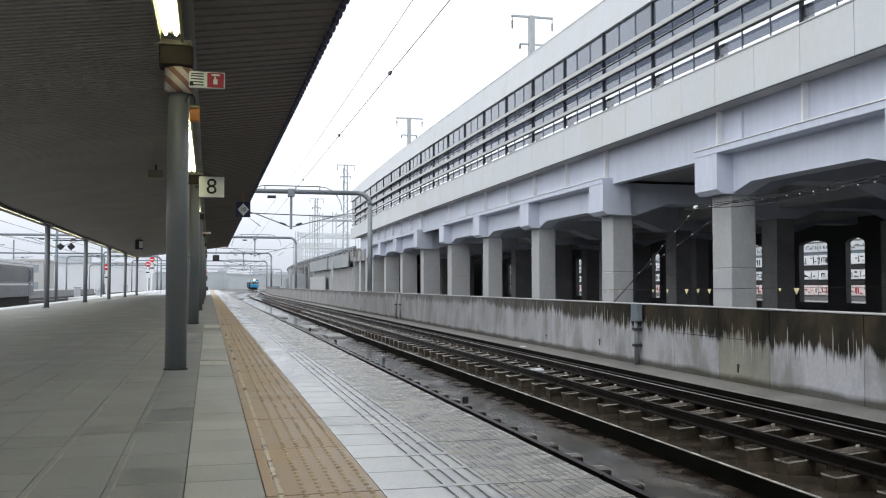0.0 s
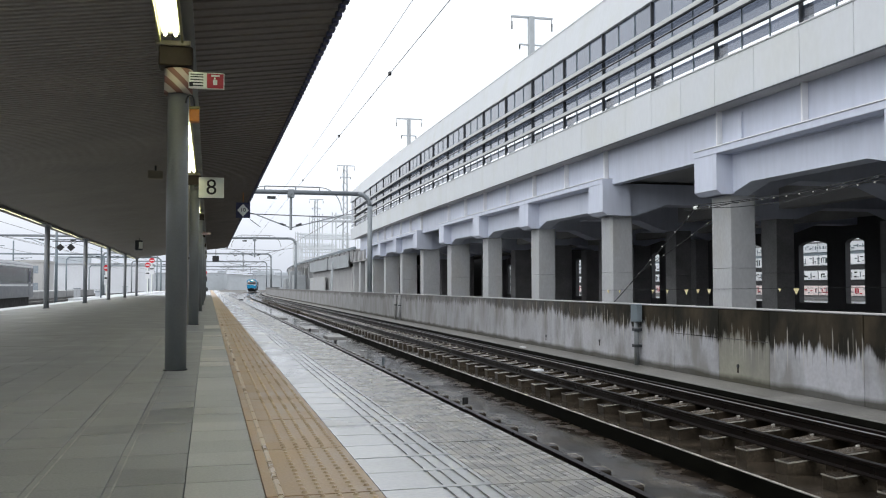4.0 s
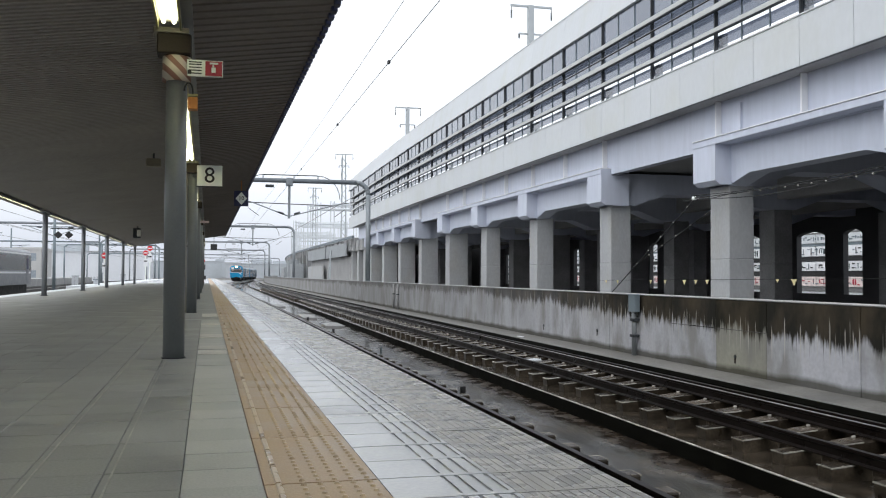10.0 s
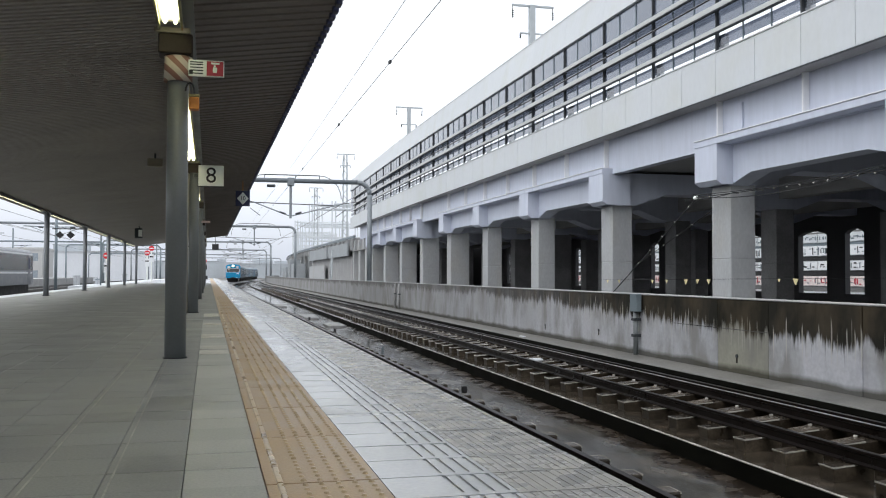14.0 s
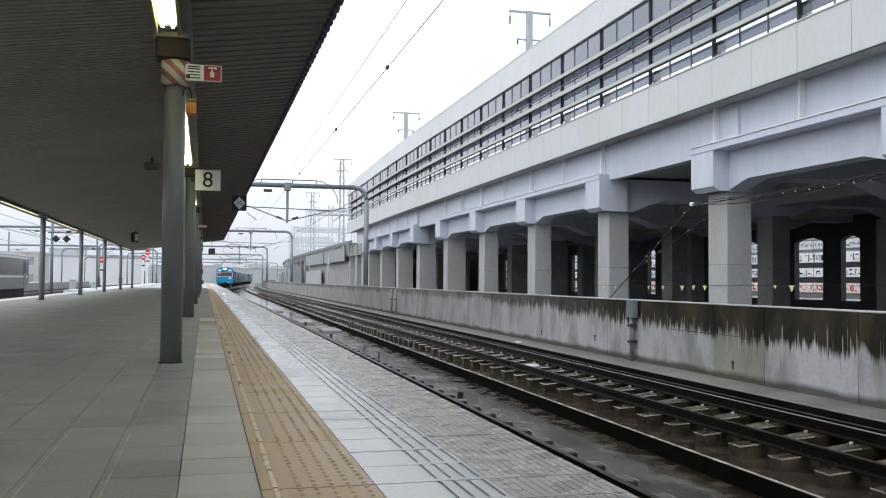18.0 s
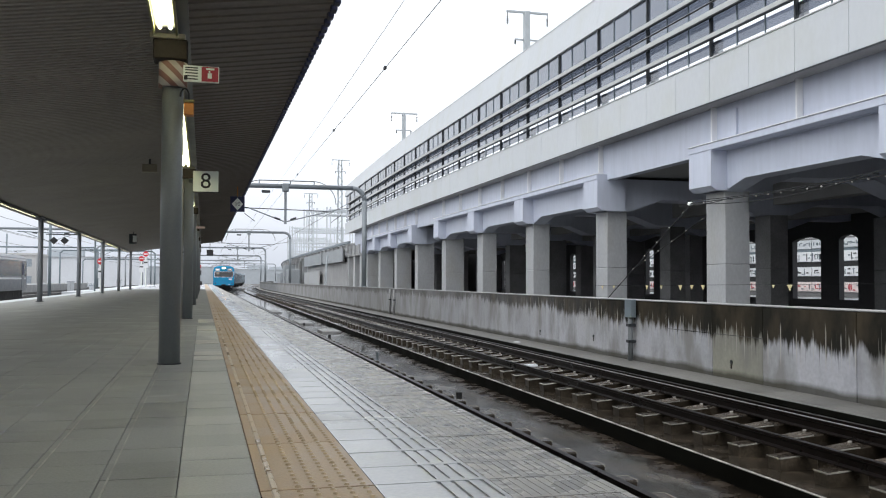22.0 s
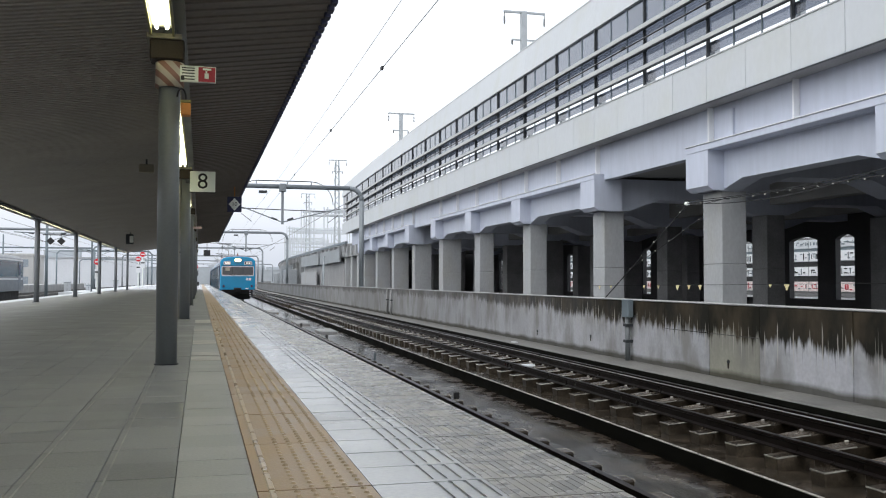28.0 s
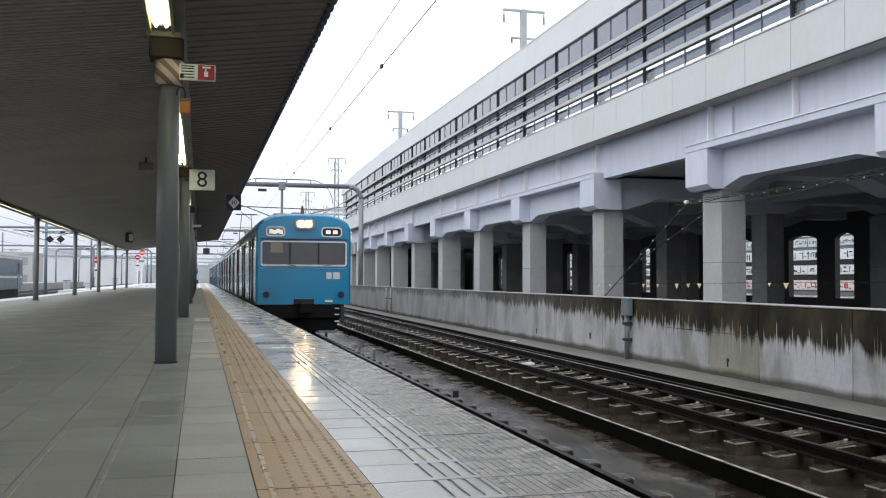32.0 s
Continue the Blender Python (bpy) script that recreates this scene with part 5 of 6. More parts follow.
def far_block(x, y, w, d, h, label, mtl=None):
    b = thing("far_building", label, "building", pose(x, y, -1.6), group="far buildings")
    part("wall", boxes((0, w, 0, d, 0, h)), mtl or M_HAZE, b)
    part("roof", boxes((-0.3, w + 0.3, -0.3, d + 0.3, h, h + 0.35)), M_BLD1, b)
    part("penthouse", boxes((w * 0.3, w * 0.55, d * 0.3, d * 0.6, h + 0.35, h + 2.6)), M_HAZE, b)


# white facade, its colour lightened further for the haze over the yard
M_WHITEB = mat("white_cladding", (0.66, 0.68, 0.72), 0.7, vary=0.05, scale=0.2, fine=2)
rng5 = random.Random(5)
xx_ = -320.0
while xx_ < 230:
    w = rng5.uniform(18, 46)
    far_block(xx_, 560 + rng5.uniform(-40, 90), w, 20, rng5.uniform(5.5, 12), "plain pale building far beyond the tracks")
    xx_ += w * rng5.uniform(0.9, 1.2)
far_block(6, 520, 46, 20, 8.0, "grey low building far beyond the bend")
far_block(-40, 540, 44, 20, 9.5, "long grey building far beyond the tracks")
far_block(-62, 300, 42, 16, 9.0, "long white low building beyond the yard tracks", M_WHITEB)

# tall lattice towers and gantries far behind, beside the fast line
def far_gantry(y, x0, x1, z):
    c = thing("far_gantry", "pale lattice gantry far along the line", "gantry", group="far gantries")
    for x in (x0, x1):
        for s in (-0.25, 0.25):
            part("leg", tube(bmesh.new(), (x + s, y, 4.6), (x + s, y, z + 0.4), 0.1, 6), M_GANTRY, c)
    for zz in (z, z - 0.7):
        part("chord", tube(bmesh.new(), (x0, y, zz), (x1, y, zz), 0.13, 6), M_GANTRY, c)
    bm = bmesh.new()
    n = int((x1 - x0) / 0.8)
    for i in range(n):
        xa = x0 + (x1 - x0) * i / n
        xb = x0 + (x1 - x0) * (i + 1) / n
        tube(bm, (xa, y, z if i % 2 else z - 0.7), (xb, y, z - 0.7 if i % 2 else z), 0.055, 5)
    tagged(part("lacing", bm, M_GANTRY, c), kind="stuff")


for i in range(9):
    far_gantry(128 + 17 * i, 15.2 + hall_x(128 + 17 * i), 25.5 + hall_x(128 + 17 * i), 10.6 + (i % 3) * 1.1)
for i in range(7):
    far_gantry(170 + 26 * i, 15.4 + hall_x(170 + 26 * i), 28.0 + hall_x(170 + 26 * i), 7.6 + (i % 2) * 0.9)


# ---- the train's way: along the platform from a far bend ----
WAY = [(2.95, -10), (2.87, 4), (2.77, 27), (2.55, 49), (2.32, 76), (1.98, 105), (1.68, 130), (1.75, 150), (2.3, 168), (3.6, 192), (4.7, 212), (5.6, 228), (7.0, 245), (9.4, 268), (11.6, 300), (13.2, 340), (14.5, 400), (15.5, 500)]


def smooth_x(y):
    """x of the track's middle at y, a smooth curve through the way's points."""
    total = weight = 0.0
    for d in range(-4, 5):
        w = 5 - abs(d)
        total += w * float(np.interp(y + d * 3.0, [p[1] for p in WAY], [p[0] for p in WAY]))
        weight += w
    return total / weight


# rails of the far bend, which carry on from the straight track
bend = thing("railway_track", "rusty rails curving away in the distance", "track", kind="structure")
for sx in (-0.533, 0.533):
    bm = bmesh.new()
    ys = [150 + 6 * i for i in range(46)]
    for a, b in zip(ys, ys[1:]):
        tube(bm, (smooth_x(a) + sx, a, RAIL_Z - 0.08), (smooth_x(b) + sx, b, RAIL_Z - 0.08), 0.08, 6)
    part("rail", bm, M_RAIL, bend)
    bm = bmesh.new()
    for a, b in zip(ys, ys[1:]):
        tube(bm, (smooth_x(a) + sx, a, RAIL_Z - 0.015), (smooth_x(b) + sx, b, RAIL_Z - 0.015), 0.03, 6)
    part("running_surface", bm, M_RAILTOP, bend)
bm = bmesh.new()
for a, b in zip(ys, ys[1:]):
    xa, xb = smooth_x(a), smooth_x(b)
    v = [bm.verts.new(p) for p in ((xa - 2.4, a, -1.43), (xa + 2.4, a, -1.43), (xb + 2.4, b, -1.43), (xb - 2.4, b, -1.43))]
    bm.faces.new(v)
part("bed", bm, M_SLABB, bend)

M_LAMP = glow("headlamp_glow", (1.0, 0.62, 0.30), 170.0)
M_LAMPR = glow("headlamp_reflector_glow", (1.0, 0.74, 0.46), 0.9)
M_DEST = glow("destination_glow", (0.88, 0.88, 0.80), 0.5)
M_RUSTR = mat("rusty_red_roof_gear", (0.16, 0.055, 0.045), 0.6)
M_SIGNG = mat("sign_face_grey", (0.20, 0.21, 0.22), 0.3, bump=0.0)
M_CHROME = mat("dull_lamp_rim", (0.35, 0.33, 0.30), 0.4, metal=0.5)
CARS = []
L = 19.5


def rounded_ring(x0, x1, z0, z1, r, n=4):
    pts = []
    for cx, cz, a0 in ((x1 - r, z1 - r, 0), (x0 + r, z1 - r, 90), (x0 + r, z0 + r, 180), (x1 - r, z0 + r, 270)):
        for i in range(n + 1):
            a = radians(a0 + 90 * i / n)
            pts.append((cx + r * math.cos(a), cz + r * math.sin(a)))
    return pts


def ring_frame(outer, inner, y0, y1):
    bm = bmesh.new()
    o = [[bm.verts.new((p[0], y, p[1])) for p in outer] for y in (y0, y1)]
    i = [[bm.verts.new((p[0], y, p[1])) for p in inner] for y in (y0, y1)]
    n = len(outer)
    for k in range(n):
        j = (k + 1) % n
        bm.faces.new([o[0][k], o[0][j], i[0][j], i[0][k]])
        bm.faces.new([o[1][k], i[1][k], i[1][j], o[1][j]])
        bm.faces.new([o[0][k], o[1][k], o[1][j], o[0][j]])
        bm.faces.new([i[0][k], i[0][j], i[1][j], i[1][k]])
    return bm


def car_body(front):
    """Body shell with an arched roof; the front end is drawn in a little towards its rim."""
    pts = car_profile(1.4, 0.0, 2.12, 2.68, 14)
    bm = bmesh.new()
    rings = []
    for y, s, dz in (((0.0, 0.955, 0.02), (0.035, 0.985, 0.008), (0.11, 1.0, 0.0), (L, 1.0, 0.0)) if front else ((0.0, 1.0, 0.0), (L, 1.0, 0.0))):
        rings.append([bm.verts.new((p[0] * s, y, 1.2 + (p[1] - 1.2) * (s if p[1] > 1 else 1))) for p in pts])
    bm.faces.new(rings[0])
    bm.faces.new(rings[-1])
    for a, b in zip(rings, rings[1:]):
        for i in range(len(pts)):
            j = (i + 1) % len(pts)
            bm.faces.new([a[i], a[j], b[j], b[i]])
    return bm


def bogie(car, y):
    bg = part("bogie", bevel(boxes((-1.05, 1.05, y - 1.5, y + 1.5, -0.62, -0.28)), 0.05), M_BLACK, car)
    for dy in (-1.05, 1.05):
        for sx in (-0.533, 0.533):
            part("wheel", tube(bmesh.new(), (sx - 0.06, y + dy, -0.52), (sx + 0.06, y + dy, -0.52), 0.43, 20), M_DARKM, bg, smooth=True)


def build_car(i):
    front = i == 0
    c = thing("train_car", "sky blue commuter train car with a lit headlamp" if front else "sky blue commuter train car behind the leading car", "train car", group="train cars")
    part("body", car_body(front), M_BLUE, c)
    roof = bmesh.new()
    prism(roof, [(-1.36, 2.16)] + [(p[0] * 1.004, p[1] + 0.006) for p in car_profile(1.4, 0.0, 2.12, 2.68, 14)[3:-1]][::-1] + [(1.36, 2.16)], "y", 0.14 if front else 0.0, L)
    part("roof_sheet", roof, M_ROOF, c)
    for y in (3.0, 9.6, 16.2):
        part("air_conditioner", bevel(boxes((-0.8, 0.8, y - 1.3, y + 1.3, 2.60, 2.80)), 0.06, 2), M_ROOF, c)
    part("underframe", bevel(boxes((-1.15, 1.15, 0.45, L - 0.3, -0.32, 0.0)), 0.02), M_BLACK, c)
    for y in (7.2, 9.6, 12.0):
        part("equipment_box", bevel(boxes((-1.25, 1.25, y - 0.9, y + 0.9, -0.72, -0.02)), 0.03), M_BLACK, c)
    bogie(c, 3.0)
    bogie(c, L - 3.0)
    for s in (-1, 1):
        for d in range(4):
            y = 2.35 + 4.95 * d
            for h in range(2):
                a = y - 0.65 + 0.65 * h
                door = part("door", bevel(boxes((min(s * 1.392, s * 1.404), max(s * 1.392, s * 1.404), a + 0.012, a + 0.638, 0.06, 1.95)), 0.004), M_BLUE, c)
                part("door_window", boxes((min(s * 1.4045, s * 1.408), max(s * 1.4045, s * 1.408), a + 0.12, a + 0.53, 1.0, 1.78)), M_GLASSK, door)
            for e in (-0.72, 0.66):
                part("door_post", boxes((min(s * 1.39, s * 1.43), max(s * 1.39, s * 1.43), y + e, y + e + 0.06, 0.05, 1.98)), M_INK, c)
            if d < 3:
                for w0 in (1.05, 2.55):
                    win = part("side_window", boxes((min(s * 1.4005, s * 1.406), max(s * 1.4005, s * 1.406), y + w0 - 0.05, y + w0 + 1.25, 0.95, 1.80)), M_GLASSK, c)
                    part("window_frame", ring_side(s, y + w0 - 0.07, y + w0 + 1.27, 0.93, 1.82), M_TRIM, win)
        part("gutter", boxes((min(s * 1.39, s * 1.425), max(s * 1.39, s * 1.425), 0.15 if front else 0.0, L, 2.08, 2.12)), M_ROOF, c)
        part("side_sill", boxes((min(s * 1.385, s * 1.41), max(s * 1.385, s * 1.41), 0.12 if front else 0.0, L, 0.0, 0.05)), M_INK, c)
    if front:
        f = -0.004
        scr = part("screen_frame", ring_frame(rounded_ring(-1.265, 1.265, 1.125, 1.87, 0.08), rounded_ring(-1.22, 1.22, 1.175, 1.83, 0.05), f - 0.03, f), M_TRIM, c, "white windscreen surround")
        part("windscreen", prism(bmesh.new(), rounded_ring(-1.225, 1.225, 1.17, 1.835, 0.05), "y", f - 0.012, f - 0.004), M_GLASS, c)
        for x in (-0.42, 0.42):
            part("screen_pillar", boxes((x - 0.02, x + 0.02, f - 0.02, f - 0.012, 1.175, 1.83)), M_INK, scr)
        part("sun_blind", boxes((-0.98, -0.62, f - 0.0165, f - 0.0125, 1.52, 1.82)), M_BLIND, scr)
        for x, w in ((-0.25, -0.5), (0.55, 0.5)):
            part("wiper", tube(bmesh.new(), (x, f - 0.04, 1.14), (x + w * 0.5, f - 0.04, 1.165), 0.009, 6), M_INK, c)
        part("trim_line", boxes((-1.27, 1.27, f - 0.01, f, 1.055, 1.085)), M_PALEB, c)
        part("rain_strip", boxes((-1.27, 1.27, f - 0.035, f, 1.905, 1.935)), M_INK, c)
        for x0, x1, m_ in ((-1.12, -0.56, M_SIGNG), (0.50, 1.12, M_INK)):
            d = part("sign_frame", ring_frame(rounded_ring(x0, x1, 1.995, 2.29, 0.1), rounded_ring(x0 + 0.04, x1 - 0.04, 2.03, 2.255, 0.08), f - 0.03, f), M_TRIM, c)
            part("sign_face", prism(bmesh.new(), rounded_ring(x0 + 0.03, x1 - 0.03, 2.02, 2.265, 0.08), "y", f - 0.012, f - 0.002), m_, d)
            bars = ((0.33, 0.07, 2.09, 2.20), (0.67, 0.07, 2.09, 2.20)) if m_ is M_INK else ((0.26, 0.05, 2.08, 2.21), (0.45, 0.06, 2.07, 2.18), (0.62, 0.045, 2.10, 2.22), (0.78, 0.05, 2.07, 2.19))
            for u, w, z0, z1 in bars:
                xx_ = x0 + (x1 - x0) * u
                part("writing_bar", boxes((xx_ - w, xx_ + w, f - 0.018, f - 0.0125, z0, z1)), M_DEST, d)
        head = part("headlamp_case", ring_frame(rounded_ring(-0.28, 0.28, 2.23, 2.515, 0.1), rounded_ring(-0.235, 0.235, 2.262, 2.485, 0.08), f - 0.12, 0.1), M_CHROME, c)
        part("lamp_back", prism(bmesh.new(), rounded_ring(-0.24, 0.24, 2.258, 2.489, 0.08), "y", f - 0.05, 0.1), M_CHROME, head)
        for x0, x1 in ((-0.23, -0.003), (0.003, 0.23)):
            part("headlamp", prism(bmesh.new(), rounded_ring(x0, x1, 2.268, 2.479, 0.07), "y", f - 0.062, f - 0.051), M_LAMPR, head, "warm headlamp lens")
            xm = (x0 + x1) / 2 * 0.8
            part("headlamp_bulb", tube(bmesh.new(), (xm, f - 0.08, 2.374), (xm, f - 0.063, 2.374), 0.07, 16), M_LAMP, head, "bright warm bulb")
        for x in (-1.1, 1.1):
            ml = part("tail_lamp", tube(bmesh.new(), (x, f - 0.05, 0.29), (x, f + 0.02, 0.29), 0.095, 18), M_NAVY, c)
            part("lens", tube(bmesh.new(), (x, f - 0.056, 0.29), (x, f - 0.05, 0.29), 0.065, 16), M_NAVY, ml)
        # plain white shapes of the operator's mark
        for x0, x1, z0, z1 in ((0.66, 0.82, 0.75, 0.95), (0.86, 1.06, 0.75, 0.95)):
            part("mark_bar", boxes((x0, x1, f - 0.006, f, z0, z1)), M_TRIM, c)
        part("step_plate", boxes((0.62, 0.84, f - 0.05, f, 0.07, 0.13)), M_TRIM, c)
        part("coupler_recess", boxes((-0.3, 0.3, f - 0.006, f, 0.0, 0.16)), M_INK, c)
        cp = part("coupler", bevel(boxes((-0.16, 0.16, -0.5, 0.5, -0.22, 0.06)), 0.04), M_BLACK, c)
        part("coupler_head", bevel(boxes((-0.2, 0.2, -0.62, -0.45, -0.26, 0.08)), 0.04), M_BLACK, cp)
        part("buffer_beam", bevel(boxes((-1.2, 1.2, 0.02, 0.3, -0.42, 0.0)), 0.03), M_BLACK, c)
        part("guard_plate", prism(bmesh.new(), [(-1.1, -0.42), (1.1, -0.42), (0.95, -0.78), (-0.95, -0.78)], "y", 0.2, 0.26), M_BLACK, c)
        for zz in (-0.12, -0.3, -0.5):
            part("hose_cock", boxes((0.92, 1.05, -0.03, 0.03, zz - 0.02, zz + 0.02)), M_TRIM, c)
        part("step", boxes((1.1, 1.2, 0.0, 0.05, -0.6, 0.0)), M_DARKM, c)
        part("aerial", tube(bmesh.new(), (0.0, 0.6, 2.66), (0.0, 0.6, 2.96), 0.075, 8, 0.025), M_RUSTR, c)
        part("aerial_base", bevel(boxes((-0.55, 0.45, 0.5, 0.95, 2.62, 2.71)), 0.02), M_RUSTR, c)
        part("whistle_cover", bevel(boxes((-0.35, -0.1, 0.3, 0.6, 2.62, 2.74)), 0.02), M_ROOF, c)
    if i in (1, 3):
        pan = part("pantograph", bevel(boxes((-0.6, 0.6, 13.5, 15.0, 2.68, 2.78)), 0.02), M_DARKM, c)
        bm = bmesh.new()
        for s in (-0.5, 0.5):
            tube(bm, (s, 13.6, 2.78), (s * 0.8, 14.9, 3.7), 0.025, 6)
            tube(bm, (s * 0.8, 14.9, 3.7), (s * 0.6, 14.2, 4.95), 0.022, 6)
        part("pantograph_arm", bm, M_DARKM, pan)
        part("pan_head", boxes((-0.7, 0.7, 14.1, 14.3, 4.93, 5.0)), M_DARKM, pan)
    CARS.append((c, 20.0 * i))


def ring_side(s, y0, y1, z0, z1):
    bm = bmesh.new()
    a, b = sorted((s * 1.4007, s * 1.411))
    for q in ((y0, y1, z0, z0 + 0.03), (y0, y1, z1 - 0.03, z1), (y0, y0 + 0.03, z0 + 0.03, z1 - 0.03), (y1 - 0.03, y1, z0 + 0.03, z1 - 0.03)):
        box(bm, a, b, *q)
    return bm


for i in range(6):
    build_car(i)


# ---- platform paving, laid last ----
paving = skewed(thing("paving", "wet grey paving with a tan tactile strip and pale edge slabs", "paving", kind="structure"))
TILE = 0.30


def strips_mesh(name, x0, x1, cuts, gap, end, material, depth=0.0065):
    """A slab whose top is cut by grooves along the platform; the dark bed shows in them."""
    bm = bmesh.new()
    w = (x1 - x0 - 0.006) / cuts
    box(bm, x0 + 0.003, x1 - 0.003, 0.003, TILE - 0.003, -0.03, -depth)
    if end:
        box(bm, x0 + 0.003, x1 - 0.003, 0.004, 0.004 + end, -depth, 0)
    for i in range(cuts):
        a = x0 + 0.003 + w * i
        box(bm, a + gap / 2, a + w - gap / 2, 0.003 + end, TILE - 0.003, -depth, 0)
    return mesh_of(name, bm, material)


def grooved_mesh():
    """A pale slab, plain towards the tactile strip, with four wide grooves cut in along its other side."""
    bm = bmesh.new()
    x0, x1, y0, y1, depth = 0.5525, 0.9605, 0.005, TILE - 0.005, 0.0055
    box(bm, x0, x1, y0, y1, -0.03, -depth)
    box(bm, x0, x1, y0, 0.042, -depth, 0)
    cuts = (0.778, 0.829, 0.882, 0.936)
    a = x0
    for c in cuts:
        box(bm, a, c - 0.0078, 0.042, y1, -depth, 0)
        a = c + 0.0078
    box(bm, a, x1, 0.042, y1, -depth, 0)
    return mesh_of("grooved_slab", bm, M_WHITE)


def tactile_mesh():
    """A long tan tile with fourteen rows of five domes."""
    bm = bmesh.new()
    box(bm, 0.1625, 0.5495, 0.006, 3 * TILE - 0.006, -0.03, 0.0)
    for i in range(5):
        for j in range(14):
            cx, cy = 0.291 + 0.0564 * i, 3 * TILE / 14 * (j + 0.5)
            bmesh.ops.create_cone(bm, cap_ends=True, segments=8, radius1=0.0115, radius2=0.0065, depth=0.0065, matrix=Matrix.Translation((cx, cy, 0.00325)))
    me = mesh_of("tactile_tile", bm, M_TACT)
    me.materials.append(M_TACTP)
    for p in me.polygons:
        p.material_index = int(p.center.z > 0.001)
    return me


me_groove = grooved_mesh()
me_fine = strips_mesh("ribbed_slab", 0.958, EDGE, 12, 0.006, 0.016, M_GROOVE, 0.0016)
me_tact = tactile_mesh()
me_bar = mesh_of("guide_bar", prism(bmesh.new(), [(0.198, 0.0005), (0.221, 0.0005), (0.217, 0.006), (0.202, 0.006)], "y", 0.008, TILE - 0.008), M_TACTP)
COLS = [0.160 - 0.27 * i for i in range(7)]
me_tile = [mesh_of("floor_tile", bevel(boxes((0.0015, 0.2685, 0.0015, TILE - 0.0015, -0.03, 0)), 0.002), M_FLOOR)]
me_near = mesh_of("floor_tile", bevel(boxes((0.0015, 0.2685, 0.0015, TILE - 0.0015, -0.03, 0)), 0.002), M_FLOORN)
ROW0 = 1.95
for r in range(96):
    y = ROW0 + TILE * r
    piece("grooved_slab", me_groove, paving, 0, y, random.uniform(-0.0004, 0.0004))
    piece("ribbed_slab", me_fine, paving, 0, y, random.uniform(-0.001, 0.001))
for r in range(-2, 94, 3):
    tile = piece("tactile_tile", me_tact, paving, 0, ROW0 + TILE * r, random.uniform(-0.0004, 0.0004))
    for k in range(3):
        bar = new("guide_bar", me_bar)
        bar.parent = tile
        bar.location = (0, TILE * k, 0)
for r in range(42):
    for x in COLS:
        piece("floor_tile", me_near if x == COLS[0] else me_tile[0], paving, x - 0.27, ROW0 + TILE * r, random.uniform(-0.0012, 0.0012))

for gx in (COLS[2], COLS[3]):
    part("grout_line", boxes((gx + 0.025, gx + 0.032, 2.0, 13, -0.01, 0.0016)), M_GROUT, paving, "pale worn grout line")
for a, b, m_, ya, yb in ((0.5525, 0.9605, M_WHITE, ROW0, ROW0 + TILE * 96), (0.9615, EDGE, M_GROOVE, ROW0, ROW0 + TILE * 96), (0.1625, 0.5495, M_TACT, ROW0 - TILE * 2, ROW0 + TILE * 94)):
    bm = bmesh.new()
    y = yb
    while y < PLAT_END:
        box(bm, a, b, y + 0.003, y + 0.597, -0.03, 0)
        y += 0.6
    y = ya
    while y > -12:
        box(bm, a, b, y - 0.297, y - 0.003, -0.03, 0)
        y -= 0.3
    tagged(part("far_slabs", bm, m_, paving), kind="stuff")


def tile_field(name, x0, x1, y0, y1, sx, sy, material):
    verts, faces = [], []
    y = y0
    while y < y1 - 0.01:
        x = x0
        ye = min(y + sy, y1)
        while x < x1 - 0.01:
            xe = min(x + sx, x1)
            i = len(verts)
            dz = random.uniform(-0.0012, 0.0012)
            verts += [(x + 0.0015, y + 0.0015, dz), (xe - 0.0015, y + 0.0015, dz), (xe - 0.0015, ye - 0.0015, dz), (x + 0.0015, ye - 0.0015, dz)]
            faces.append((i, i + 1, i + 2, i + 3))
            x = xe
        y = ye
    me = bpy.data.meshes.new(name)
    me.from_pydata(verts, [], faces)
    me.materials.append(material)
    ob = new(name, me)
    ob.parent = paving
    return tagged(ob, kind="stuff")


XI = COLS[-1] - 0.27
tile_field("far_tiles", LEFT_EDGE + 0.6, XI, -12, ROW0 + TILE * 42, 0.54, 0.3, M_FLOOR)
tile_field("far_tiles", LEFT_EDGE + 0.6, 0.16, ROW0 + TILE * 42, CAN_END + 4, 0.54, 0.6, M_FLOOR)
tile_field("far_tiles", XI, 0.16, -12, ROW0, 0.27, 0.3, M_FLOOR)
tile_field("far_tiles", LEFT_EDGE + 0.6, 0.16, CAN_END + 4, PLAT_END, 1.2, 1.2, M_WHITE)
part("outer_edge", bevel(boxes((LEFT_EDGE, LEFT_EDGE + 0.59, -12, PLAT_END, -0.1, 0)), 0.01), M_FASC, paving)
# pale boarding marks let into the paving
for y0, y1 in ((8.35, 8.78), (8.9, 9.33), (10.5, 11.1), (13.2, 13.5), (15.7, 16.9)):
    mk = skewed(thing("boarding_mark", "pale worn boarding mark on the platform floor", "floor mark", group="boarding marks"))
    part("plate", boxes((-0.105, 0.15, y0, y1, -0.0005, 0.0035)), M_MARK, mk)

# ---- rail blocks: pairs of concrete blocks under the rails ----
def rim(x0, x1, y0, y1, z, sides, w=0.009):
    """Thin pale strip round the top of a block that paints its wet glint."""
    bm = bmesh.new()
    if "l" in sides:
        box(bm, x0 - 0.001, x0 + w, y0, y1, z - 0.012, z + 0.004)
    if "f" in sides:
        box(bm, x0 + w, x1, y0 - 0.001, y0 + w, z - 0.012, z + 0.004)
    if "b" in sides:
        box(bm, x0 + w, x1, y1 - w, y1 + 0.001, z - 0.012, z + 0.004)
    return bm


